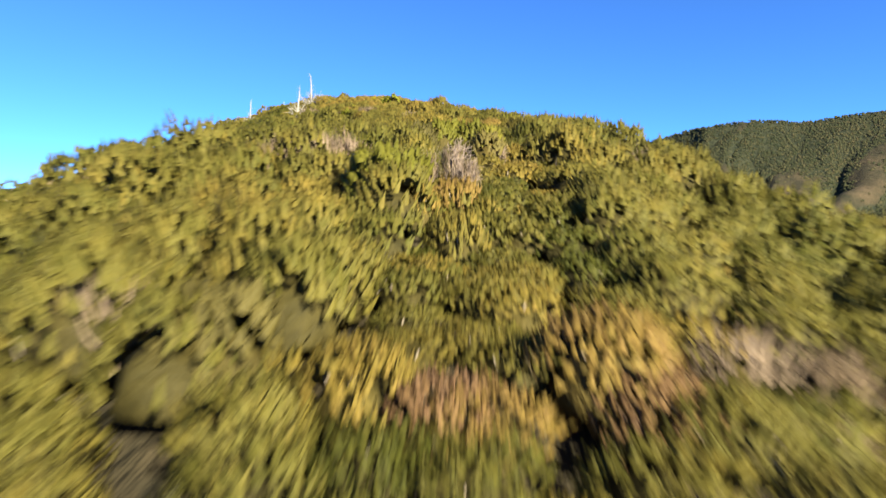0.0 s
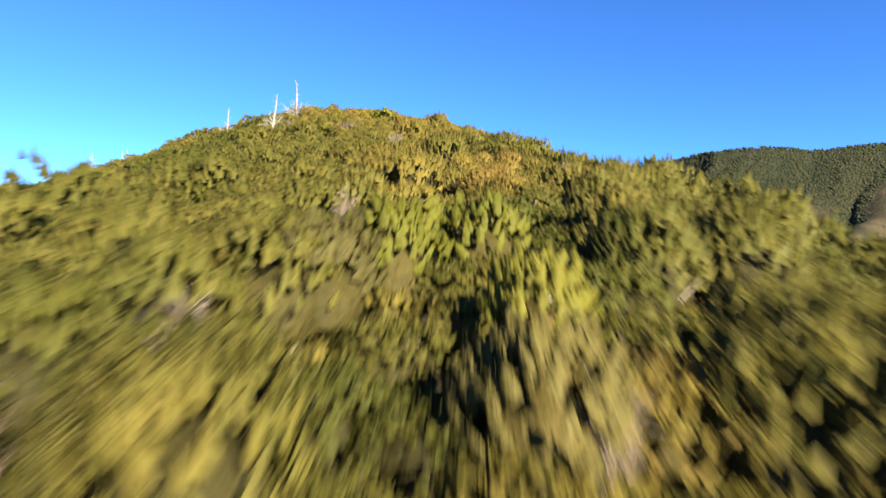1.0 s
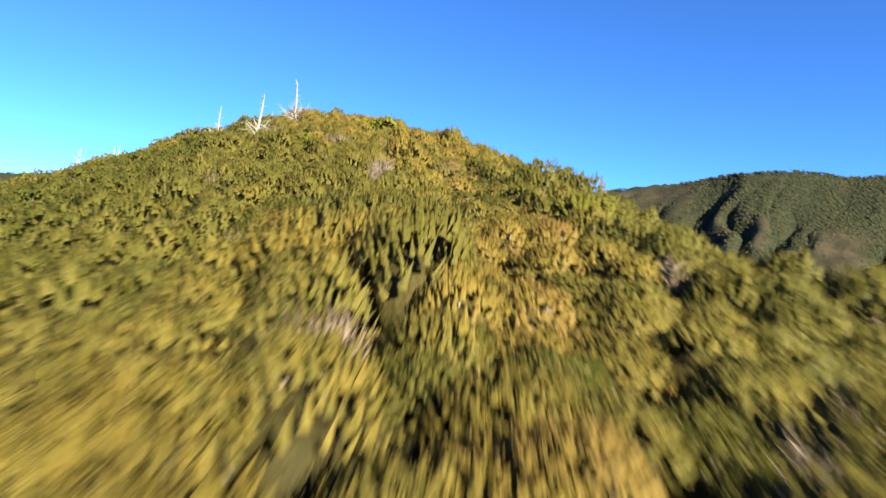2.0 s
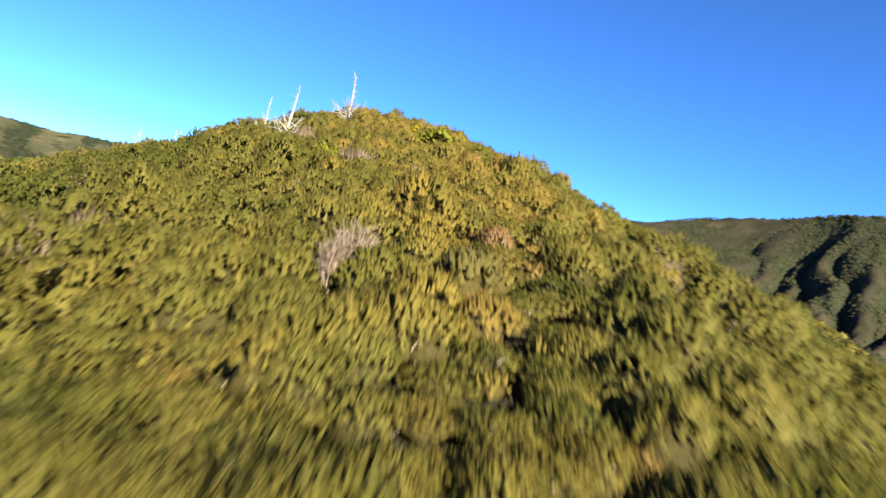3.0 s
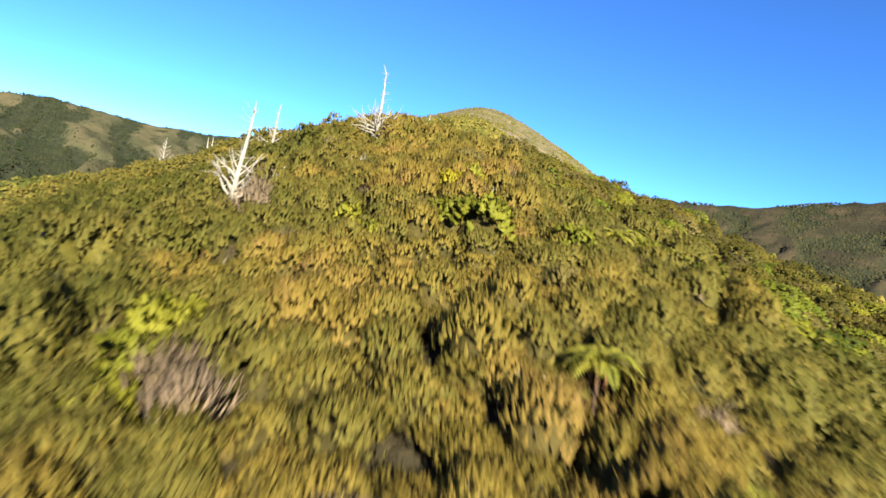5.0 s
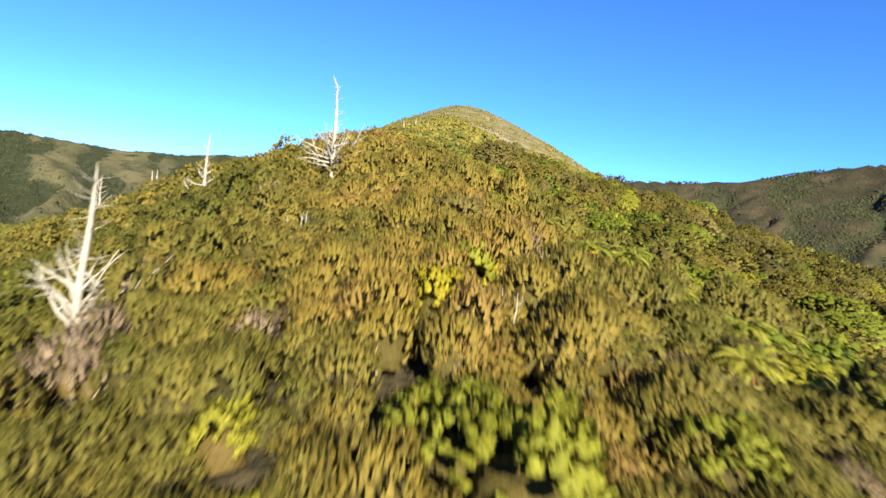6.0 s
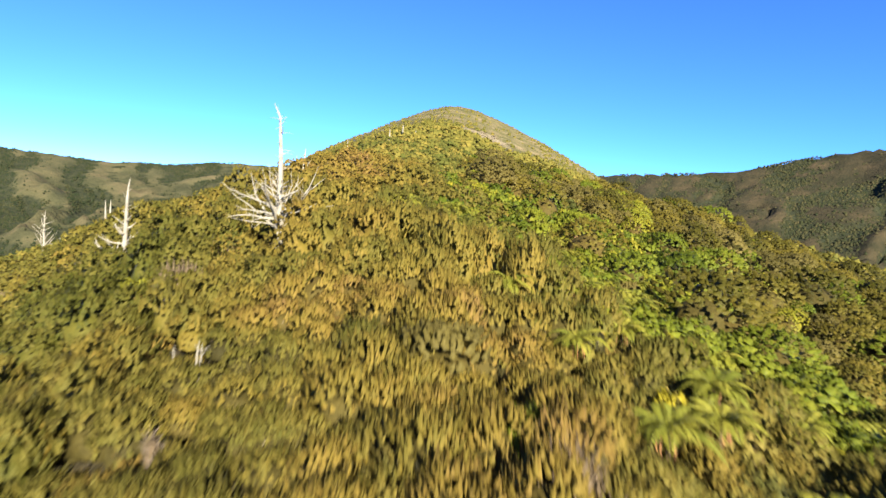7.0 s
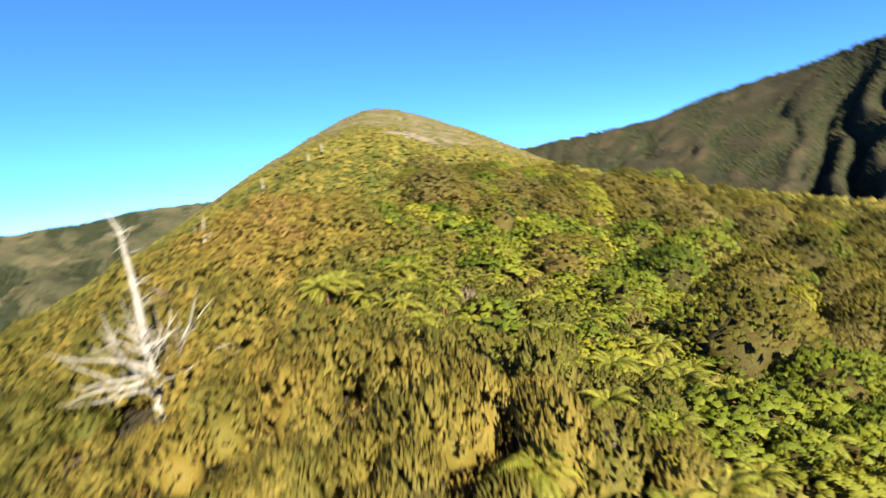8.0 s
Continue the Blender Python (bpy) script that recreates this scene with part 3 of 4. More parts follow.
def gully(x, y):
    """How far a place lies in the moist hollow beside the spur (0 to 1)."""
    d = x - crest_x(y)
    m = np.clip((d - np.interp(y, [135, 165], [9, 12])) / 6, 0, 1) * np.clip((72 - d) / 20, 0, 1) * np.clip((y - 130) / 14, 0, 1) * np.clip((262 - y) / 30, 0, 1)
    return m * (0.1 + 0.9 * value_noise(x, y, 7, 12) + 0.35 * value_noise(x, y, 22, 13))


def off_lane(p):
    return np.hypot(p[:, 0] - np.interp(p[:, 1], LANE_Y, LANE_X), np.maximum(0, p[:, 1] - 147))


# ---- manuka scrub ----
rng = np.random.default_rng(11)
cover = spread(rng, -110, 60, -12, 262, 2.0)
between = spread(rng, -12, 10, -6, 150, 3.6)
between[:, 0] += np.interp(between[:, 1], LANE_Y, LANE_X)
cover = np.concatenate([cover, between])
cover = cover[off_lane(cover) < np.interp(cover[:, 1], [100, 130], [11.5, 15])]
broad = spread(rng, -110, 60, -12, 262, 2.7)
cover = np.concatenate([cover, broad[off_lane(broad) > np.interp(broad[:, 1], [100, 130], [11.5, 15]) + 0.5]])
cover = cover[clear_of(cover, FERN_SPOTS, 1.3) & clear_of(cover, [(-3.3, 113.4), (0.6, 109.0)], 1.6) & clear_of(cover, GREEN_SPOTS + BRIGHT_SPOTS + GOLD_SPOTS + BRONZE_SPOTS + DARK_SPOTS, 0.8) & clear_of(cover, GREY_SPOTS, 0.85) & clear_of(cover, DEAD_TREES, 1.4) & clear_of(cover, [(-35.3, 134.3), (-39.8, 168.4)], 1.4)]
away = off_lane(cover)
wet = gully(cover[:, 0], cover[:, 1]) > 0.5
side = cover[:, 0] - crest_x(cover[:, 1])
rand = rng.uniform(size=len(cover))
mound = 0.65 * value_noise(cover[:, 0], cover[:, 1], 3.8, 21) + 0.35 * value_noise(cover[:, 0], cover[:, 1], 9.0, 23)
size = 0.78 + 0.44 * mound + rng.uniform(-0.1, 0.12, len(cover))
tall = 0.4 + 0.84 * mound + rng.uniform(-0.12, 0.14, len(cover))
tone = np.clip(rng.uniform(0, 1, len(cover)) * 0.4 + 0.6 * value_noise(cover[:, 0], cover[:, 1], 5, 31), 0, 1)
# Flanks go darker green, partly growth, partly shade put into the leaf colour.
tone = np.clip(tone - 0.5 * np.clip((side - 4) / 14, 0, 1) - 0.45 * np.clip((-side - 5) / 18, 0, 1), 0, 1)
own = (np.abs(side) < 3.0) & (cover[:, 1] > 7) & (cover[:, 1] < 142) & ~wet
own &= np.cumsum(own) <= 265
reach = np.interp(cover[:, 1], [100, 130], [11.5, 15])
size, tall = np.where(away < reach, size, 1.36 * size), np.where(away < reach, tall, 0.2 + 0.8 * tall + 0.3 * (value_noise(cover[:, 0], cover[:, 1], 6.5, 24) - 0.5))
dry = ~own & (value_noise(cover[:, 0], cover[:, 1], 3.2, 35) + 0.3 * rand > 1.06)
ahead = (cover[:, 1] > np.abs(cover[:, 0]) - 8) & (cover[:, 1] > 3)
near = (away < reach) & ahead & ~own & ~wet & ~dry
mid = (away >= reach) & (away < 25) & ahead & ~wet & ~dry
far = (away >= 25) & (away < 50) & ahead & ~wet & ~dry
edge = np.where(cover[:, 1] > 165, 98, 66)
outer = ((away >= 50) | ~ahead) & (away < edge) & ~own & ~wet & ~dry
dry &= (away < 66) & ~wet
SCRUB = [mat_manuka, mat_inner_shade, mat_stem]
SLOPE = [mat_manuka, mat_manuka]
# Greener towards the start; crest bushes lighter, the sun on them put into colour.
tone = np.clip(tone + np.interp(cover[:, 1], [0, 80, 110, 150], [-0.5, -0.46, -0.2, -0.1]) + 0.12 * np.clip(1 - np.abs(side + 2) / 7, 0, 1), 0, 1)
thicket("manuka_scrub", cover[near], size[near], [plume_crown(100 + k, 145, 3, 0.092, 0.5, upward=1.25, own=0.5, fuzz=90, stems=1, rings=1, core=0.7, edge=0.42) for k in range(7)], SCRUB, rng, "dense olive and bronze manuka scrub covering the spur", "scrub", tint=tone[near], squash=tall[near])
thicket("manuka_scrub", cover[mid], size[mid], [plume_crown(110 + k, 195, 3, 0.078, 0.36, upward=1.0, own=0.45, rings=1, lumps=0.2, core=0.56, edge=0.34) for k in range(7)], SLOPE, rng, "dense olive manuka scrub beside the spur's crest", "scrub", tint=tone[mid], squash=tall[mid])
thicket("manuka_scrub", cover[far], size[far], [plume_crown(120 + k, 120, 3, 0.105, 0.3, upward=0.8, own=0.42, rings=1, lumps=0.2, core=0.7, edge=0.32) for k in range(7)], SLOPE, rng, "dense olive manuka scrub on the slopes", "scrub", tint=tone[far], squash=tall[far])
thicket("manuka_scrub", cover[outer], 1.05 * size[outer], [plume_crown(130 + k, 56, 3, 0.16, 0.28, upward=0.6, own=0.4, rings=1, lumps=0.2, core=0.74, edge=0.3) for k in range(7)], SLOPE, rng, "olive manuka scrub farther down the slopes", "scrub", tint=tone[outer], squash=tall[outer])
thicket("dry_scrub", cover[dry], 0.85 * size[dry], [plume_crown(135 + k, 80, 3, 0.05, 0.75, fuzz=130, leaf=0.3, blade=0.012, stems=3, core=0.3, rings=1) for k in range(5)], [mat_dry, mat_inner_shade, mat_stem], rng, "thin dry pinkish-brown scrub between the manuka", "scrub", squash=tall[dry])

rng = np.random.default_rng(19)
low = spread(rng, -60, 40, 4, 215, 1.45)
low = low[(off_lane(low) < 30) & (low[:, 1] > np.abs(low[:, 0]) - 4)]
low = low[[bool(np.min(np.hypot(cover[:, 0] - x, cover[:, 1] - y)) > 1.12) for x, y in low]]
thicket("undergrowth", low, rng.uniform(0.7, 1.1, len(low)), [plume_crown(150 + k, 30, 3, 0.1, 0.4, radius=0.85, high=1.1, fuzz=20, core=0.7, rings=1) for k in range(4)], [mat_manuka, mat_inner_shade, mat_stem], rng, "low olive undergrowth in the gaps of the scrub", "undergrowth", tint=rng.uniform(0, 0.8, len(low)))

# The bushes along the crest, one by one.
bush_kinds = []
for k in range(8):
    v, f, s, nv = plume_crown(140 + k, 170, 3, 0.088, 0.5, upward=1.25, own=0.5, fuzz=200, rings=1, core=0.68, edge=0.4)
    bush = thing("manuka_bush", "feathery olive-green manuka bush on the spur's crest", "bush", "manuka bushes along the crest")
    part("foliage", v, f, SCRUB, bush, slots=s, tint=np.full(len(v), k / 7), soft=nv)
    r2 = np.random.default_rng(900 + k)
    for _ in range(3):
        a, q = r2.uniform(0, 6.28), r2.uniform(0.3, 0.8)
        pts = [(0.1 * math.cos(a), 0.1 * math.sin(a), -0.3), (q * 0.5 * math.cos(a), q * 0.5 * math.sin(a), 0.8), (q * math.cos(a + 0.3), q * math.sin(a + 0.3), 1.9)]
        part("stem", *tube(pts, (0.07, 0.05, 0.02), 5), mat_stem, bush)
    bush_kinds.append(bush)
spots = np.where(own)[0]
for n, i in enumerate(spots):
    x, y = cover[i]
    m = pose(x, y, float(ground_z(x, y)) - 0.05, 0, 0, rng.uniform(0, 360)) @ Matrix.Diagonal((size[i], size[i], tall[i], 1))
    if n < len(bush_kinds):
        bush_kinds[n].matrix_basis = m
    else:
        copy_thing(bush_kinds[min(7, int(tone[i] * 6 + 2 * rand[i]))], m)

THIN = [(0.0, 14.1), (0.8, 13.2), (-0.8, 13.3), (0.4, 15.4), (1.4, 18.4), (2.5, 19.4), (0.5, 19.2), (-17.2, 125.1), (-9.8, 129.7), (-2.9, 13.9), (1.7, 12.4), (-0.8, 18.7), (3.8, 28.3), (-4.7, 93.4), (-33, 131), (-14.4, 129), (-0.5, 28.2), (-2.4, 43.1), (-2.9, 90.3), (-2.7, 102.5), (-25.6, 128.7), (-25.8, 146.2), (-23.2, 159.1), (-0.1, 8.8), (-0.2, 25.9), (-4.9, 31), (-3.1, 45.4), (4.3, 78.7), (-6, 74.4), (2.9, 87.8), (-17, 93.6), (-1.6, 93.8), (-2.7, 99.6), (-7.3, 105.2), (-13.3, 139.5), (-19.1, 147.1), (-26.6, 153.3), (-1.3, 88.5), (0.3, 88.9), (2.8, 96.9)]
for n, (x, y) in enumerate(THIN):
    s = 0.72 + 0.06 * (n % 4)
    copy_thing(bush_kinds[n % len(bush_kinds)], pose(x, y, float(ground_z(x, y)) - 0.05, 0, 0, 70 * n) @ Matrix.Diagonal((s, s, s, 1)))

# Lower and farther slopes.
rng = np.random.default_rng(12)
wide = spread(rng, -240, 240, -30, 330, 3.5)
d = off_lane(wide)
inner = (wide[:, 0] > -110) & (wide[:, 0] < 60) & (wide[:, 1] > -12) & (wide[:, 1] < 262)
s_side = wide[:, 0] - crest_x(wide[:, 1])
keep = ((~inner) | (d >= np.where(wide[:, 1] > 165, 98, 66))) & (s_side > -150) & (s_side < 215) & ~(gully(wide[:, 0], wide[:, 1]) > 0.5) & clear_of(wide, DARK_SPOTS, 1.2)
wide = wide[keep]
flank = wide[:, 0] - crest_x(wide[:, 1]) > 24
# Beyond 78 the scrub takes the darker leaf: the flank's shade as colour.
for patch, leafage, words in ((~flank, mat_manuka_far, "olive-brown scrub on the slopes of the spur"), (flank & (s_side[keep] <= 78), mat_flank, "mixed olive-green scrub on the flank of the spur"), (flank & (s_side[keep] > 78), mat_dark_shaded, "dark olive scrub low on the flank of the spur, shade added in its colour")):
    p = wide[patch]
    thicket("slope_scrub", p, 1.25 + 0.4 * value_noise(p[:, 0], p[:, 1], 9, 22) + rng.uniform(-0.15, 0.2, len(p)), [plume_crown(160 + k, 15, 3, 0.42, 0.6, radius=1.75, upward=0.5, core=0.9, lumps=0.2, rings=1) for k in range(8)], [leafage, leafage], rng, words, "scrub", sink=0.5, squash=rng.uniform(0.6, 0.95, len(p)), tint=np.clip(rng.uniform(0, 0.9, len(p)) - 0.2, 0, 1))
rng = np.random.default_rng(13)
high = spread(rng, -300, 190, 320, 600, 3.7)
d = np.abs(high[:, 0] - crest_x(high[:, 1]))
keep = rng.uniform(size=len(high)) < np.interp(high[:, 1] + 90 * (value_noise(high[:, 0], high[:, 1], 40, 41) - 0.5), [320, 400, 440, 480, 550], [1.0, 0.95, 0.7, 0.4, 0.12]) * np.where((high[:, 0] - crest_x(high[:, 1]) > 28) & (value_noise(high[:, 0], high[:, 1], 22, 43) > 0.52), 0.25, 1.0)
keep |= (high[:, 0] - crest_x(high[:, 1]) > 62) & (rng.uniform(size=len(high)) < 0.85)
high = high[keep & (d < 230) & clear_of(high, [(-80, 430, 1.0), (-66, 420, 1.0)], 13)]
thicket("hilltop_scrub", high, np.interp(high[:, 1], [320, 400, 450, 560], [1.75, 1.3, 0.75, 0.5]) * rng.uniform(0.6, 1.2, len(high)), [plume_crown(180 + k, 7, 4, 0.55, 0.7, radius=1.4, high=2.2, upward=0.5, core=0.95, lumps=0.18, rings=1) for k in range(6)], [mat_manuka_far, mat_manuka_far], rng, "low wind-shorn scrub thinning out towards the grassy summit", "scrub", sink=0.6, squash=np.full(len(high), 1.0), tint=np.clip(rng.uniform(-0.15, 0.35, len(high)), 0, 1))


# ---- forest on the far ranges ----
def range_forest(name, az0, az1, inner, count, seed, label):
    r = np.random.default_rng(seed)
    az = np.radians(r.uniform(az0, az1, count))
    far = np.interp(np.degrees(az), RANGE_AZ, RANGE_R)
    q = far * np.sqrt(r.uniform(inner**2, 1.02**2, count))
    p = np.stack([EYE_X - q * np.sin(az), EYE_Y + q * np.cos(az)], 1)
    near_spur = (np.abs(p[:, 0] - crest_x(p[:, 1])) < 200) & (p[:, 1] < 600) & (spur(p[:, 0], p[:, 1]) > ranges(p[:, 0], p[:, 1]))
    grow = woods(p[:, 0], p[:, 1]) + r.uniform(-0.1, 0.1, count) + np.where(r.uniform(size=count) < 0.05, 0.35, 0.0) > 0.58
    p = p[grow & ~near_spur]
    size = r.uniform(0.55, 1.25, len(p)) * np.interp(np.hypot(p[:, 0] - EYE_X, p[:, 1] - EYE_Y), [250, 700], [1.6, 1.0])
    thicket(name, p, size, [crown(200 + k) for k in range(6)], [mat_forest], r, label, "forest", sink=0.6, squash=r.uniform(0.5, 0.95, len(p)))


range_forest("forest", -58, 8, 0.2, 92000, 61, "dark native forest in the ravines of the shaded far range")
range_forest("forest", 24, 64, 0.4, 80000, 62, "brown-green forest in the folds of the far range")


# ---- single shrubs ----
def shrubs(name, spots, mats, label, group, seed, make, **shape):
    kinds = []
    r = np.random.default_rng(seed)
    for k in range(min(4, len(spots))):
        v, f, s, nv = make(seed + k, **shape)
        ob = thing(name, label, "shrub", group)
        part("foliage", v, f, mats, ob, slots=s, tint=np.full(len(v), 0.3 + 0.15 * k), soft=nv)
        part("stem", *tube([(0, 0, -0.6), (0.06, 0.03, 0.7), (0.0, 0.1, 1.5)], (0.1, 0.08, 0.04), 6), mat_stem, ob)
        kinds.append(ob)
    for n, (x, y, s) in enumerate(spots):
        m = pose(x, y, float(ground_z(x, y)) - 0.05, 0, 0, r.uniform(0, 360)) @ Matrix.Diagonal((s, s, (0.4 + 0.56 * s) * r.uniform(0.92, 1.1), 1))
        if n < len(kinds):
            kinds[n].matrix_basis = m
        else:
            copy_thing(kinds[n % len(kinds)], m)


shrubs("green_shrub", GREEN_SPOTS, [mat_green, mat_inner_shade, mat_stem], "fresh green feathery shrub amid the olive scrub", "green shrubs", 310, plume_crown, plumes=90, sides=4, wide=0.12, long=0.45, fuzz=200)
shrubs("bright_shrub", BRIGHT_SPOTS, [mat_bright, mat_inner_shade, mat_stem], "bright lime-green leafy shrub amid the scrub", "lime-green shrubs", 300, plume_crown, plumes=80, sides=4, wide=0.16, long=0.4, radius=1.4, high=2.55, upward=0.4, lumps=0.2, fuzz=420, leaf=0.2, blade=0.05)
shrubs("flowering_shrub", GOLD_SPOTS, [mat_gold, mat_inner_shade, mat_stem], "vivid yellow shrub lit by the sun", "yellow shrubs", 320, plume_crown, plumes=70, sides=4, wide=0.14, long=0.4, radius=1.05, high=2.6, upward=0.6, lumps=0.2, fuzz=360, leaf=0.18, blade=0.045)
shrubs("bronze_shrub", BRONZE_SPOTS, [mat_bronze, mat_inner_shade, mat_stem], "rounded reddish-brown shrub in the scrub", "bronze shrubs", 340, plume_crown, plumes=90, sides=4, wide=0.12, long=0.45, fuzz=200)
rng = np.random.default_rng(18)
domes = spread(rng, -45, 125, 182, 345, 6.2)
dd = domes[:, 0] - crest_x(domes[:, 1])
domes = domes[(dd > 20) & (dd < 125) & (rng.uniform(size=len(domes)) < np.interp(gully(domes[:, 0], domes[:, 1]), [0.2, 0.7], [0.85, 0.3])) & clear_of(domes, FERN_SPOTS, 2.6) & clear_of(domes, DARK_SPOTS, 1.8)]
domes = domes[np.argsort(np.hypot(domes[:, 0] - 5, domes[:, 1] - 225))][:270]
DARK_SPOTS = [(x, y, 0.75 * q) for x, y, q in DARK_SPOTS] + [(float(x), float(y), float(rng.uniform(0.9, 2.1))) for x, y in domes]
# Dark leaf drawn more often low on the flank, in place of shade.
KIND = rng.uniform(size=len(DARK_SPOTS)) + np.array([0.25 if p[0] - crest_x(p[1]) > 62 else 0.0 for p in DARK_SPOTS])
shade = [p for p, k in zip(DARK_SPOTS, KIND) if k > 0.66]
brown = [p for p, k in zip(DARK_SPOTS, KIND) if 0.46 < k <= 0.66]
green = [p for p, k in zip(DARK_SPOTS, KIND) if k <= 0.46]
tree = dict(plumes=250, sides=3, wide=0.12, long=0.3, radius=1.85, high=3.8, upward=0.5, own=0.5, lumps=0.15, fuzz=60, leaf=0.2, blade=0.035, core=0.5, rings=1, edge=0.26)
shrubs("dark_tree", shade, [mat_dark_shaded, mat_inner_shade, mat_stem], "dark olive round-crowned tree standing over the scrub", "dark trees on the flank", 360, plume_crown, **tree)
shrubs("brown_tree", brown, [mat_bronze, mat_inner_shade, mat_stem], "brown-leaved round-crowned tree on the flank", "brown trees on the flank", 364, plume_crown, **tree)
shrubs("green_tree", green, [mat_broad, mat_inner_shade, mat_stem], "fresh green round-crowned tree on the flank", "green trees on the flank", 368, plume_crown, **tree)
rng = np.random.default_rng(14)
moist = spread(rng, -45, 60, 130, 270, 2.6)
moist = moist[(gully(moist[:, 0], moist[:, 1]) > 0.5) & clear_of(moist, FERN_SPOTS, 1.9) & clear_of(moist, GREY_SPOTS, 1.2) & clear_of(moist, DARK_SPOTS + BRONZE_SPOTS, 1.3)]
moist = moist[np.argsort(np.hypot(moist[:, 0] + 12, moist[:, 1] - 168))]
leafy = dict(plumes=60, sides=4, wide=0.2, long=0.32, radius=1.45, high=2.4, upward=0.2, lumps=0.2, fuzz=200, leaf=0.19, blade=0.05, core=0.55, rings=1, edge=0.32)
fresh = [(float(x), float(y), float(s)) for (x, y), s in zip(moist[:300], rng.uniform(0.85, 1.5, 300))]
lime = [p for p in fresh if value_noise(np.array([p[0]]), np.array([p[1]]), 6.5, 77)[0] > 0.66]
shrubs("lime_shrub", lime, [mat_bright, mat_inner_shade, mat_stem], "round yellow-lime leafy shrub in the moist hollow", "lime shrubs in the hollow", 386, plume_crown, **leafy)
shrubs("broadleaf_shrub", [p for p in fresh if p not in lime], [mat_broad, mat_inner_shade, mat_stem], "glossy green broadleaf shrub in the moist hollow", "broadleaf shrubs in the hollow", 380, plume_crown, **leafy)
if len(moist) > 300:
    rest = moist[300:]
    thicket("broadleaf_scrub", rest, rng.uniform(0.9, 1.5, len(rest)), [plume_crown(395 + k, 34, 4, 0.26, 0.36, 1.6, 2.5, upward=0.2, lumps=0.2, fuzz=40, leaf=0.24, blade=0.07, rings=1) for k in range(4)], [mat_broad, mat_inner_shade, mat_stem], rng, "green broadleaf growth deeper in the hollow", "scrub")


damp = spread(rng, -60, 90, 128, 300, 2.3)
dd = damp[:, 0] - crest_x(damp[:, 1])
damp = damp[(dd > 9) & (dd < 85)]
thicket("undergrowth", damp, rng.uniform(0.9, 1.5, len(damp)), [plume_crown(398 + k, 22, 3, 0.16, 0.35, radius=1.1, high=1.15, upward=0.3, fuzz=14, leaf=0.2, blade=0.05, core=0.75, rings=1) for k in range(5)], [mat_flank, mat_inner_shade, mat_stem], rng, "low leafy undergrowth beneath the trees of the hollow", "undergrowth")


# ---- dead shrubs ----
def dead_shrub(seed):
    r = np.random.default_rng(seed)
    ob = thing("dead_shrub", "leafless grey dead shrub with bare upright twigs", "dead shrub", "grey dead shrubs")
    for k in range(16):
        a, lean = r.uniform(0, 6.28), r.uniform(0.15, 0.75)
        top = r.uniform(1.9, 3.0)
        line = [np.array([0.12 * math.cos(a), 0.12 * math.sin(a), -0.4])]
        for s in (0.35, 0.7, 1.0):
            line.append(np.array([lean * s * math.cos(a + 0.4 * s), lean * s * math.sin(a + 0.4 * s), top * s]) + r.normal(size=3) * 0.07)
        pieces = [tube(line, (0.042, 0.03, 0.018, 0.006), 5)]
        for _ in range(11):
            s = r.uniform(0.35, 0.97)
            i = min(2, int(s * 3))
            b = line[i] + (line[i + 1] - line[i]) * (s * 3 - i)
            w = unit(r.normal(size=3) + np.array([math.cos(a), math.sin(a), 1.1]))
            pieces.append(tube([b, b + w * 0.3, b + w * 0.62 + r.normal(size=3) * 0.06], (0.013, 0.009, 0.004), 4))
        part("branch", *joined(pieces), mat_grey, ob)
    v, f, s, nv = plume_crown(seed, 110, 3, 0.03, 0.6, radius=0.72, high=2.45, fuzz=260, leaf=0.3, blade=0.011, core=0.25, rings=1)
    part("twig_mass", v, f, [mat_dry, mat_inner_shade], ob, "fine dry pinkish-brown twigs", slots=s, tint=np.full(len(v), 0.6), soft=nv)
    return ob


dead_kinds = [dead_shrub(400 + k) for k in range(4)]
r = np.random.default_rng(15)
for n, (x, y, s) in enumerate(GREY_SPOTS):
    m = pose(x, y, float(ground_z(x, y)) - 0.05, 0, 0, r.uniform(0, 360)) @ Matrix.Diagonal((s, s, 0.4 + s * 0.65, 1))
    if n < 4:
        dead_kinds[n].matrix_basis = m
    else:
        copy_thing(dead_kinds[n % 4], m)


# ---- tree ferns ----
def frond(seed):
    """An arching frond: midrib and paired leaflets, along +x from the crown."""
    r = np.random.default_rng(seed)
    s = np.linspace(0, 1, 18)
    reach, rise = 2.15 * r.uniform(0.9, 1.1), r.uniform(0.75, 1.0)
    line = np.stack([reach * s, 0.1 * s * s * r.uniform(-1, 1), rise * np.sin(s * 1.9) - 0.95 * s**2.2], 1)
    pieces = [tube(line[::3], np.linspace(0.028, 0.008, 6), 4)]
    t = unit(np.gradient(line, axis=0))
    n = len(s) - 2
    for sgn in (-1, 1):
        b = line[2:]
        w = unit(np.array([0, sgn, 0.0]) + 0.45 * t[2:] + np.array([0, 0, -0.22]))
        ln = 0.55 * np.sin(np.pi * np.clip(s[2:] * 0.86 + 0.14, 0, 1)) ** 0.75 + 0.05
        sd = t[2:] * 0.085
        mid = b + w * ln[:, None] * 0.45
        v = np.stack([b, mid + sd, b + w * ln[:, None] - np.array([0, 0, 0.05]), mid - sd], 1).reshape(-1, 3)
        k = np.arange(n)[:, None] * 4
        pieces.append((v, np.concatenate([k + [0, 1, 2], k + [0, 2, 3]], 1).reshape(-1, 3)))
    v, f = joined(pieces)
    return mesh_from("frond", v, f, [mat_frond], tint=np.full(len(v), r.uniform(0.3, 0.9)))


FRONDS = [frond(500 + k) for k in range(4)]


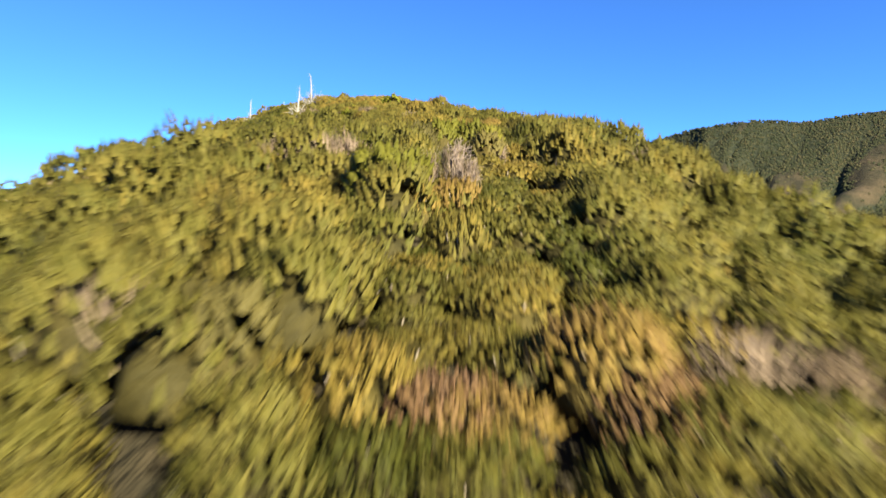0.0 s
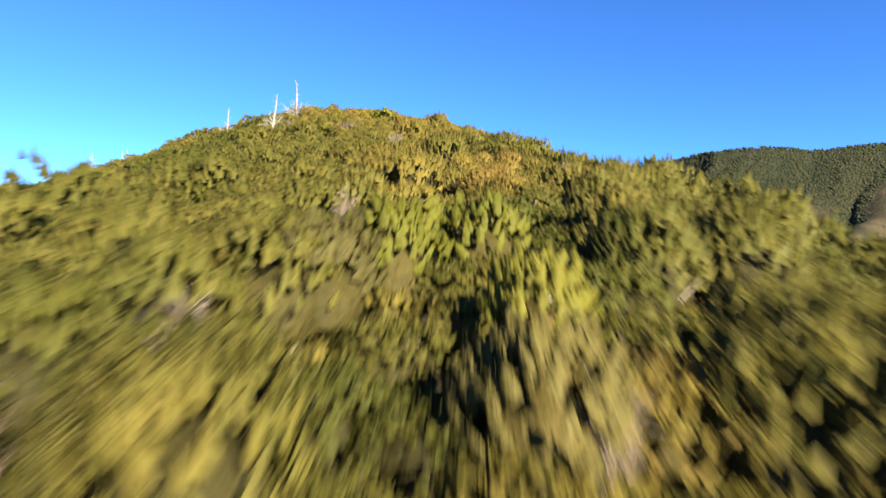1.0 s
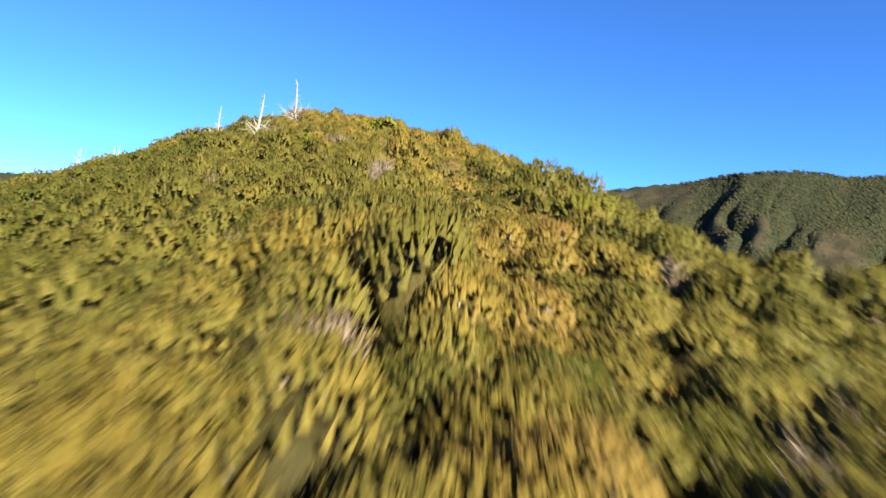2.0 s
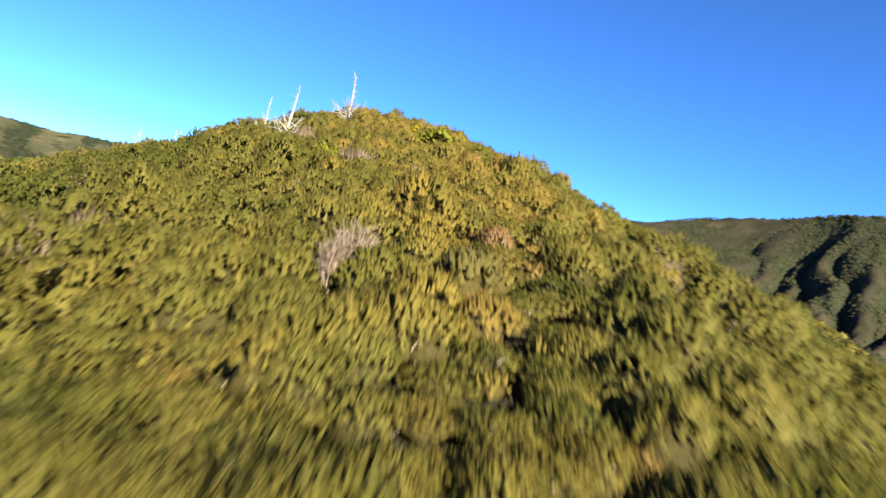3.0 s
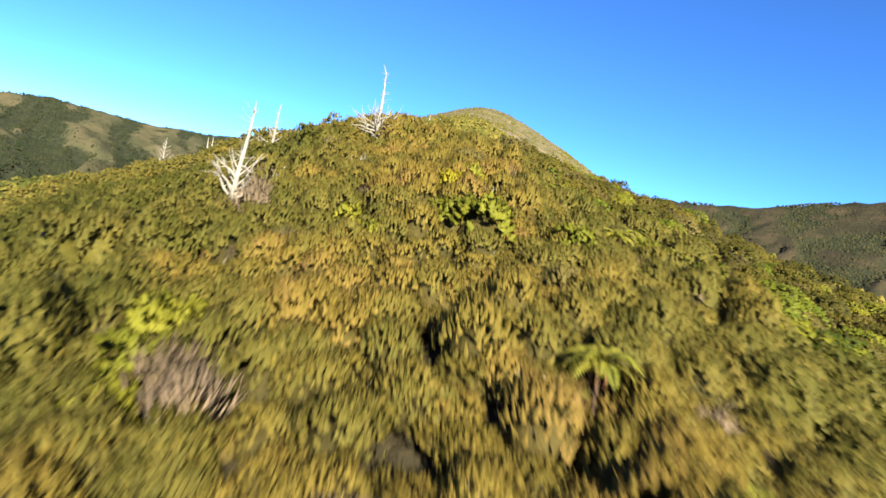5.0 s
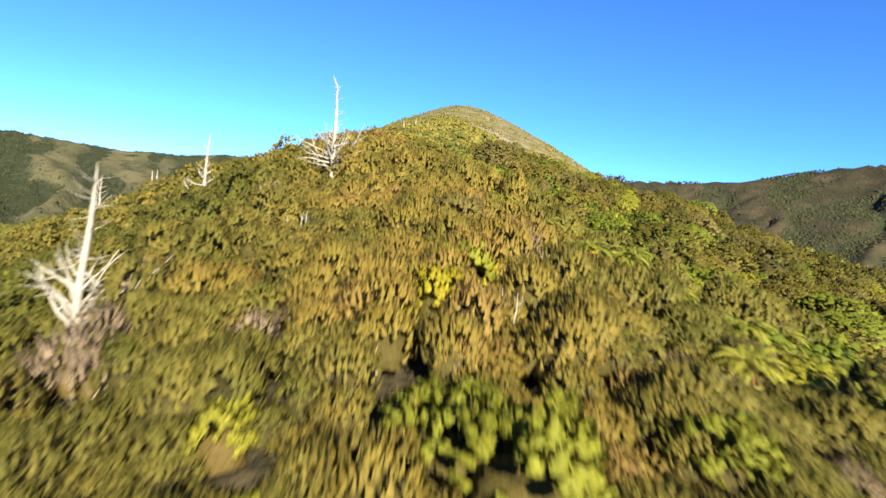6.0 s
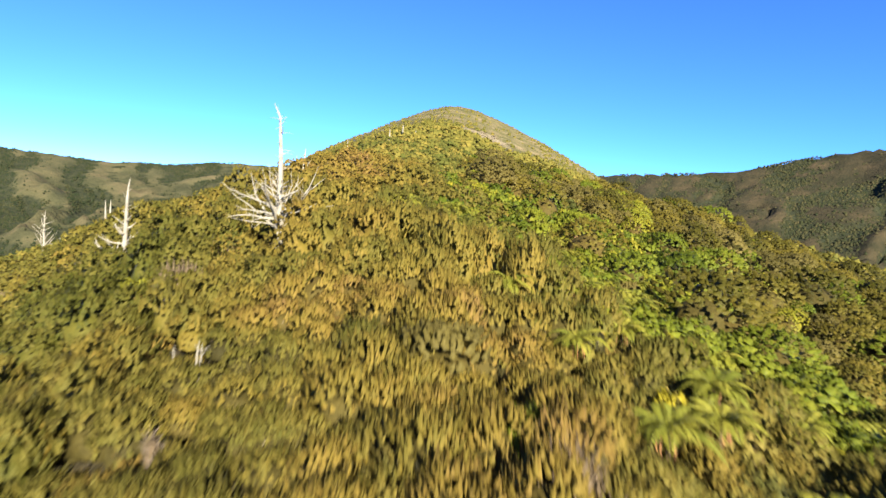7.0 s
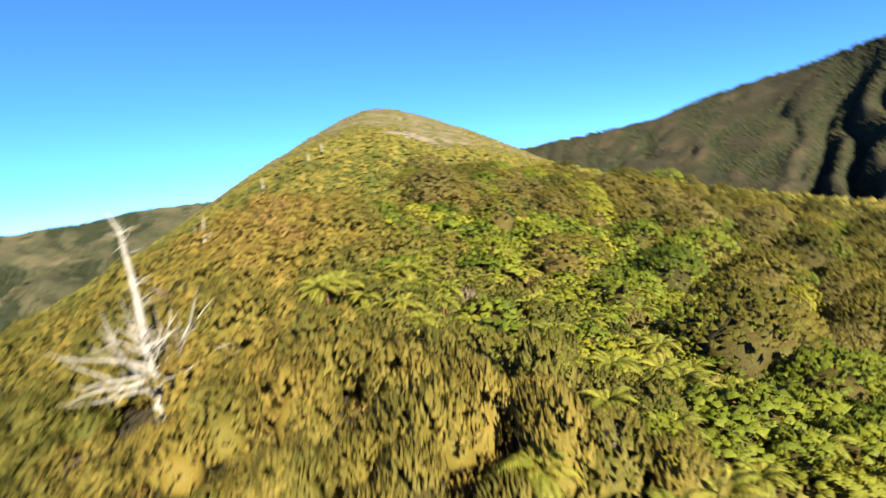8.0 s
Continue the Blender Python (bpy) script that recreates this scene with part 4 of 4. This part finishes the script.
def tree_fern(seed):
    r = np.random.default_rng(seed)
    ob = thing("tree_fern", "tree fern with a wheel of arching yellow-green fronds", "tree fern", "tree ferns in the hollow")
    line = [(0, 0, -0.5), (0.06, 0.02, 1.2), (0.03, -0.04, 2.5), (0, 0, 3.4)]
    part("trunk", *tube(line, (0.16, 0.12, 0.11, 0.13), 8), mat_fern_trunk, ob, "dark fibrous trunk")
    for k in range(5):
        a = k * 1.26 + r.uniform(-0.3, 0.3)
        c, s = math.cos(a), math.sin(a)
        pts = [(0.1 * c, 0.1 * s, 3.35), (0.45 * c, 0.45 * s, 3.2), (0.55 * c, 0.55 * s, 2.4), (0.4 * c, 0.4 * s, 1.9)]
        part("dead_frond", *tube(pts, (0.02, 0.05, 0.05, 0.01), 4), mat_skirt, ob, "hanging rust-brown dead frond")
    count = 17
    for k in range(count):
        fr = new("frond", FRONDS[(k * 3 + seed) % 4])
        fr.parent = ob
        tier = (k % 3) * 13 - 14
        fr.matrix_basis = pose(0, 0, 3.37, 0, tier + r.uniform(-6, 6), k * 360 / count * 1.0 + r.uniform(-9, 9)) @ Matrix.Scale(r.uniform(1.0, 1.25), 4)
    return ob


fern_kinds = [tree_fern(520 + k) for k in range(4)]
r = np.random.default_rng(16)
for n, (x, y) in enumerate(FERN_SPOTS):
    s = r.uniform(0.7, 0.95)
    m = pose(x, y, float(ground_z(x, y)) - 0.2, r.uniform(-6, 6), r.uniform(-6, 6), r.uniform(0, 360)) @ Matrix.Diagonal((s, s, s * r.uniform(0.95, 1.1), 1))
    if n < 4:
        fern_kinds[n].matrix_basis = m
    else:
        copy_thing(fern_kinds[n % 4], m)


# ---- bleached dead trees ----
def limb(r, start, bearing, lift, length, thick, curl, forks=2):
    """A bare limb that sweeps out and turns upward, with side twigs."""
    p, way = [np.array(start, float)], np.array([math.cos(bearing) * math.cos(lift), math.sin(bearing) * math.cos(lift), math.sin(lift)])
    for _ in range(6):
        way = unit(way + np.array([0, 0, curl]) + r.normal(size=3) * 0.2)
        p.append(p[-1] + way * length / 6)
    rad = thick * np.array([1, 0.85, 0.7, 0.56, 0.42, 0.28, 0.1])
    pieces = [tube(p, rad, 6)]
    for _ in range(forks):
        i = r.integers(2, 5)
        w = unit(p[i + 1] - p[i] + r.normal(size=3) * 0.55)
        q = length * r.uniform(0.16, 0.34)
        pieces.append(tube([p[i], p[i] + w * q * 0.5, p[i] + w * q + np.array([0, 0, curl * q * 0.4])], (rad[i] * 0.6, rad[i] * 0.4, rad[i] * 0.12), 5))
    return joined(pieces)


def dead_tree(x, y, z, tall, thick, lean, limbs, seed, label, crook=0.0, toward=0.0, low=0.02, top=0.5, reach=3.2, bearing=None, lift=(0.15, 0.75), curl=(0.04, 0.2), forks=2, twigs=0, stout=0.3):
    """A silvery spar. lean: sideways shift of the top in metres; limbs leave between low and top of its height."""
    r = np.random.default_rng(seed)
    ob = thing("dead_tree", label, "dead tree", "bleached dead trees")
    ob.matrix_basis = pose(x, y, z - 2.5)
    s = np.linspace(0, 1, 12)
    line = np.stack([lean * s + 0.03 * np.sin(s * 9 + seed), toward * s + 0.06 * np.sin(s * 7 + 2 * seed), (tall + 2.5) * s], 1)
    if crook:
        line[-1, 0] -= crook
    rad = thick * np.interp(s, [0, 0.2, 0.5, 0.86, 1], [1.25, 1.0, 0.78, 0.42, 0.08])
    part("trunk", *tube(line, rad, 9), mat_dead, ob)
    for k in range(limbs):
        u = low + (top - low) * (k / max(1, limbs - 1)) ** 1.4
        h = 2.35 + tall * u
        i = h / (tall + 2.5)
        base = [np.interp(i, s, line[:, j]) for j in range(3)]
        b = bearing + math.pi * (k % 2) + r.uniform(-0.6, 0.6) if bearing is not None else k * 2.4 + r.uniform(-0.4, 0.4)
        length = reach * (1.0 - 0.8 * u / top) * r.uniform(0.7, 1.15)
        part("limb", *limb(r, base, b, r.uniform(*lift), length, thick * stout * r.uniform(0.65, 1.3) * (1 - 0.5 * u), r.uniform(*curl), forks), mat_dead, ob)
    for k in range(twigs):
        i = (2.35 + tall * r.uniform(0.3, 0.93)) / (tall + 2.5)
        base = [np.interp(i, s, line[:, j]) for j in range(3)]
        part("twig", *limb(r, base, r.uniform(0, 6.28), r.uniform(-0.1, 0.7), r.uniform(0.5, 1.5), thick * 0.12, r.uniform(-0.05, 0.15), 1), mat_dead, ob)
    return ob


def canopy_z(x, y):
    return float(ground_z(x, y)) + 2.3


dead_tree(-36.0, 135.5, canopy_z(-36.0, 135.5) - 0.6, 8.6, 0.25, 1.0, 20, 1, "tall silver-white dead tree with broken upswept limbs", low=0.0, top=0.45, reach=5.2, bearing=0.3, lift=(0.5, 1.05), curl=(0.0, 0.12), forks=3, twigs=18, stout=0.52)
dead_tree(-40.2, 169.7, canopy_z(-40.2, 169.7) - 0.7, 10.4, 0.29, -0.25, 36, 2, "tall bleached dead tree with a crooked tip and many low limbs", crook=0.55, toward=-0.4, low=0.0, top=0.36, reach=6.6, lift=(0.2, 0.75), curl=(-0.02, 0.12), forks=3, twigs=30, stout=0.4)
dead_tree(-61.0, 173.8, canopy_z(-61.0, 173.8) - 1.0, 8.4, 0.27, 0.7, 16, 3, "bleached dead tree leaning on the slope", crook=-0.1, low=0.0, top=0.6, reach=3.6, lift=(0.0, 0.7), curl=(0.05, 0.25), forks=2, twigs=10, stout=0.5)
dead_tree(-119.4, 226.7, canopy_z(-119.4, 226.7), 6.2, 0.32, 0.1, 3, 4, "short stripped dead spar on the shoulder", reach=1.2)
dead_tree(-121.7, 227.7, canopy_z(-121.7, 227.7), 6.4, 0.32, -0.1, 3, 5, "short stripped dead spar on the shoulder", reach=1.2)
dead_tree(-126.5, 217.0, canopy_z(-126.5, 217.0) - 0.3, 8.8, 0.26, 0.5, 22, 6, "candelabra-shaped dead tree on the shoulder", low=0.0, top=0.85, reach=5.4, bearing=0.1, lift=(0.4, 0.8), forks=1, stout=0.5)
dead_tree(-88.0, 112.0, canopy_z(-88.0, 112.0), 7.5, 0.22, 0.1, 10, 7, "slender dead tree on the lower slope", low=0.05, top=0.7, reach=3.5)
dead_tree(-60.0, 206.0, canopy_z(-60.0, 206.0), 4.0, 0.2, 0.8, 6, 8, "broken dead tree on the crest", low=0.1, top=0.7, reach=2.5)
dead_tree(-62.0, 207.5, canopy_z(-62.0, 207.5), 3.0, 0.18, 0.4, 5, 9, "broken dead tree on the crest", low=0.1, top=0.7, reach=2.0)
for n, (x, y, h) in enumerate(((-86, 275, 4.2), (-90.4, 318, 4), (-94, 341, 4), (-83.2, 326, 2.6), (-98, 352, 3.2))):
    dead_tree(x, y, canopy_z(x, y), h, 0.3, 0.1, 4, 20 + n, "weathered dead spar high on the spur", low=0.2, top=0.8, reach=1.5)


for n, (x, y, h) in enumerate(((-33.1, 149.9, 1.0), (-32.2, 150.4, 0.8), (-31.4, 149.6, 1.2), (-15.0, 135.6, 1.1), (-14.3, 136.2, 0.9), (-13.6, 135.9, 1.0), (-21.6, 139.4, 1.3))):
    dead_tree(x, y, canopy_z(x, y) - 0.6, 0.55 * h, 0.07, 0.1, 3, 40 + n, "short broken dead stem poking out of the scrub", low=0.2, top=0.8, reach=0.8)
fallen = thing("fallen_limb", "bleached broken limb propped in the scrub", "dead wood")
fallen.matrix_basis = pose(-34.9, 136.4, canopy_z(-34.9, 136.4) - 0.5)
part("limb", *limb(np.random.default_rng(71), (0, 0, 0), 0.8, 0.85, 4.6, 0.11, 0.0, 2), mat_dead, fallen)


# ---- rocks on the summit ----
def boulder(seed, mat, label):
    r = np.random.default_rng(seed)
    v, f = BALL
    v = v * (1 + 0.35 * (r.uniform(size=(len(v), 1)) - 0.5))
    v = np.clip(v, -0.85, 0.8)
    ob = new("boulder", mesh_from("boulder", v, f, [mat]))
    return tagged(ob, label, "boulder", "summit rocks")


r = np.random.default_rng(17)
rocks = [boulder(600 + k, mat_rock, "pale weathered boulder on the grassy summit slope") for k in range(4)]
for n in range(180):
    x, y = (r.normal(-78, 8), r.normal(434, 10)) if n < 130 else (r.normal(-136, 10), r.normal(405, 26))
    s = r.uniform(0.25, 0.8) * r.choice([1.0, 1.0, 1.7])
    m = pose(float(x), float(y), float(ground_z(x, y)) - 0.1 * s, r.uniform(-20, 20), r.uniform(-20, 20), r.uniform(0, 360)) @ Matrix.Diagonal((s * 1.4, s, s * 0.6, 1))
    if n < 4:
        rocks[n].matrix_basis = m
    else:
        copy_thing(rocks[n % 4], m)
ledge = boulder(620, mat_dark_rock, "dark overhanging rock ledge by the summit")
ledge.matrix_basis = pose(-116, 560, float(ground_z(-116, 560)) + 0.7, 0, 8, 20) @ Matrix.Diagonal((3.0, 2.0, 1.1, 1))
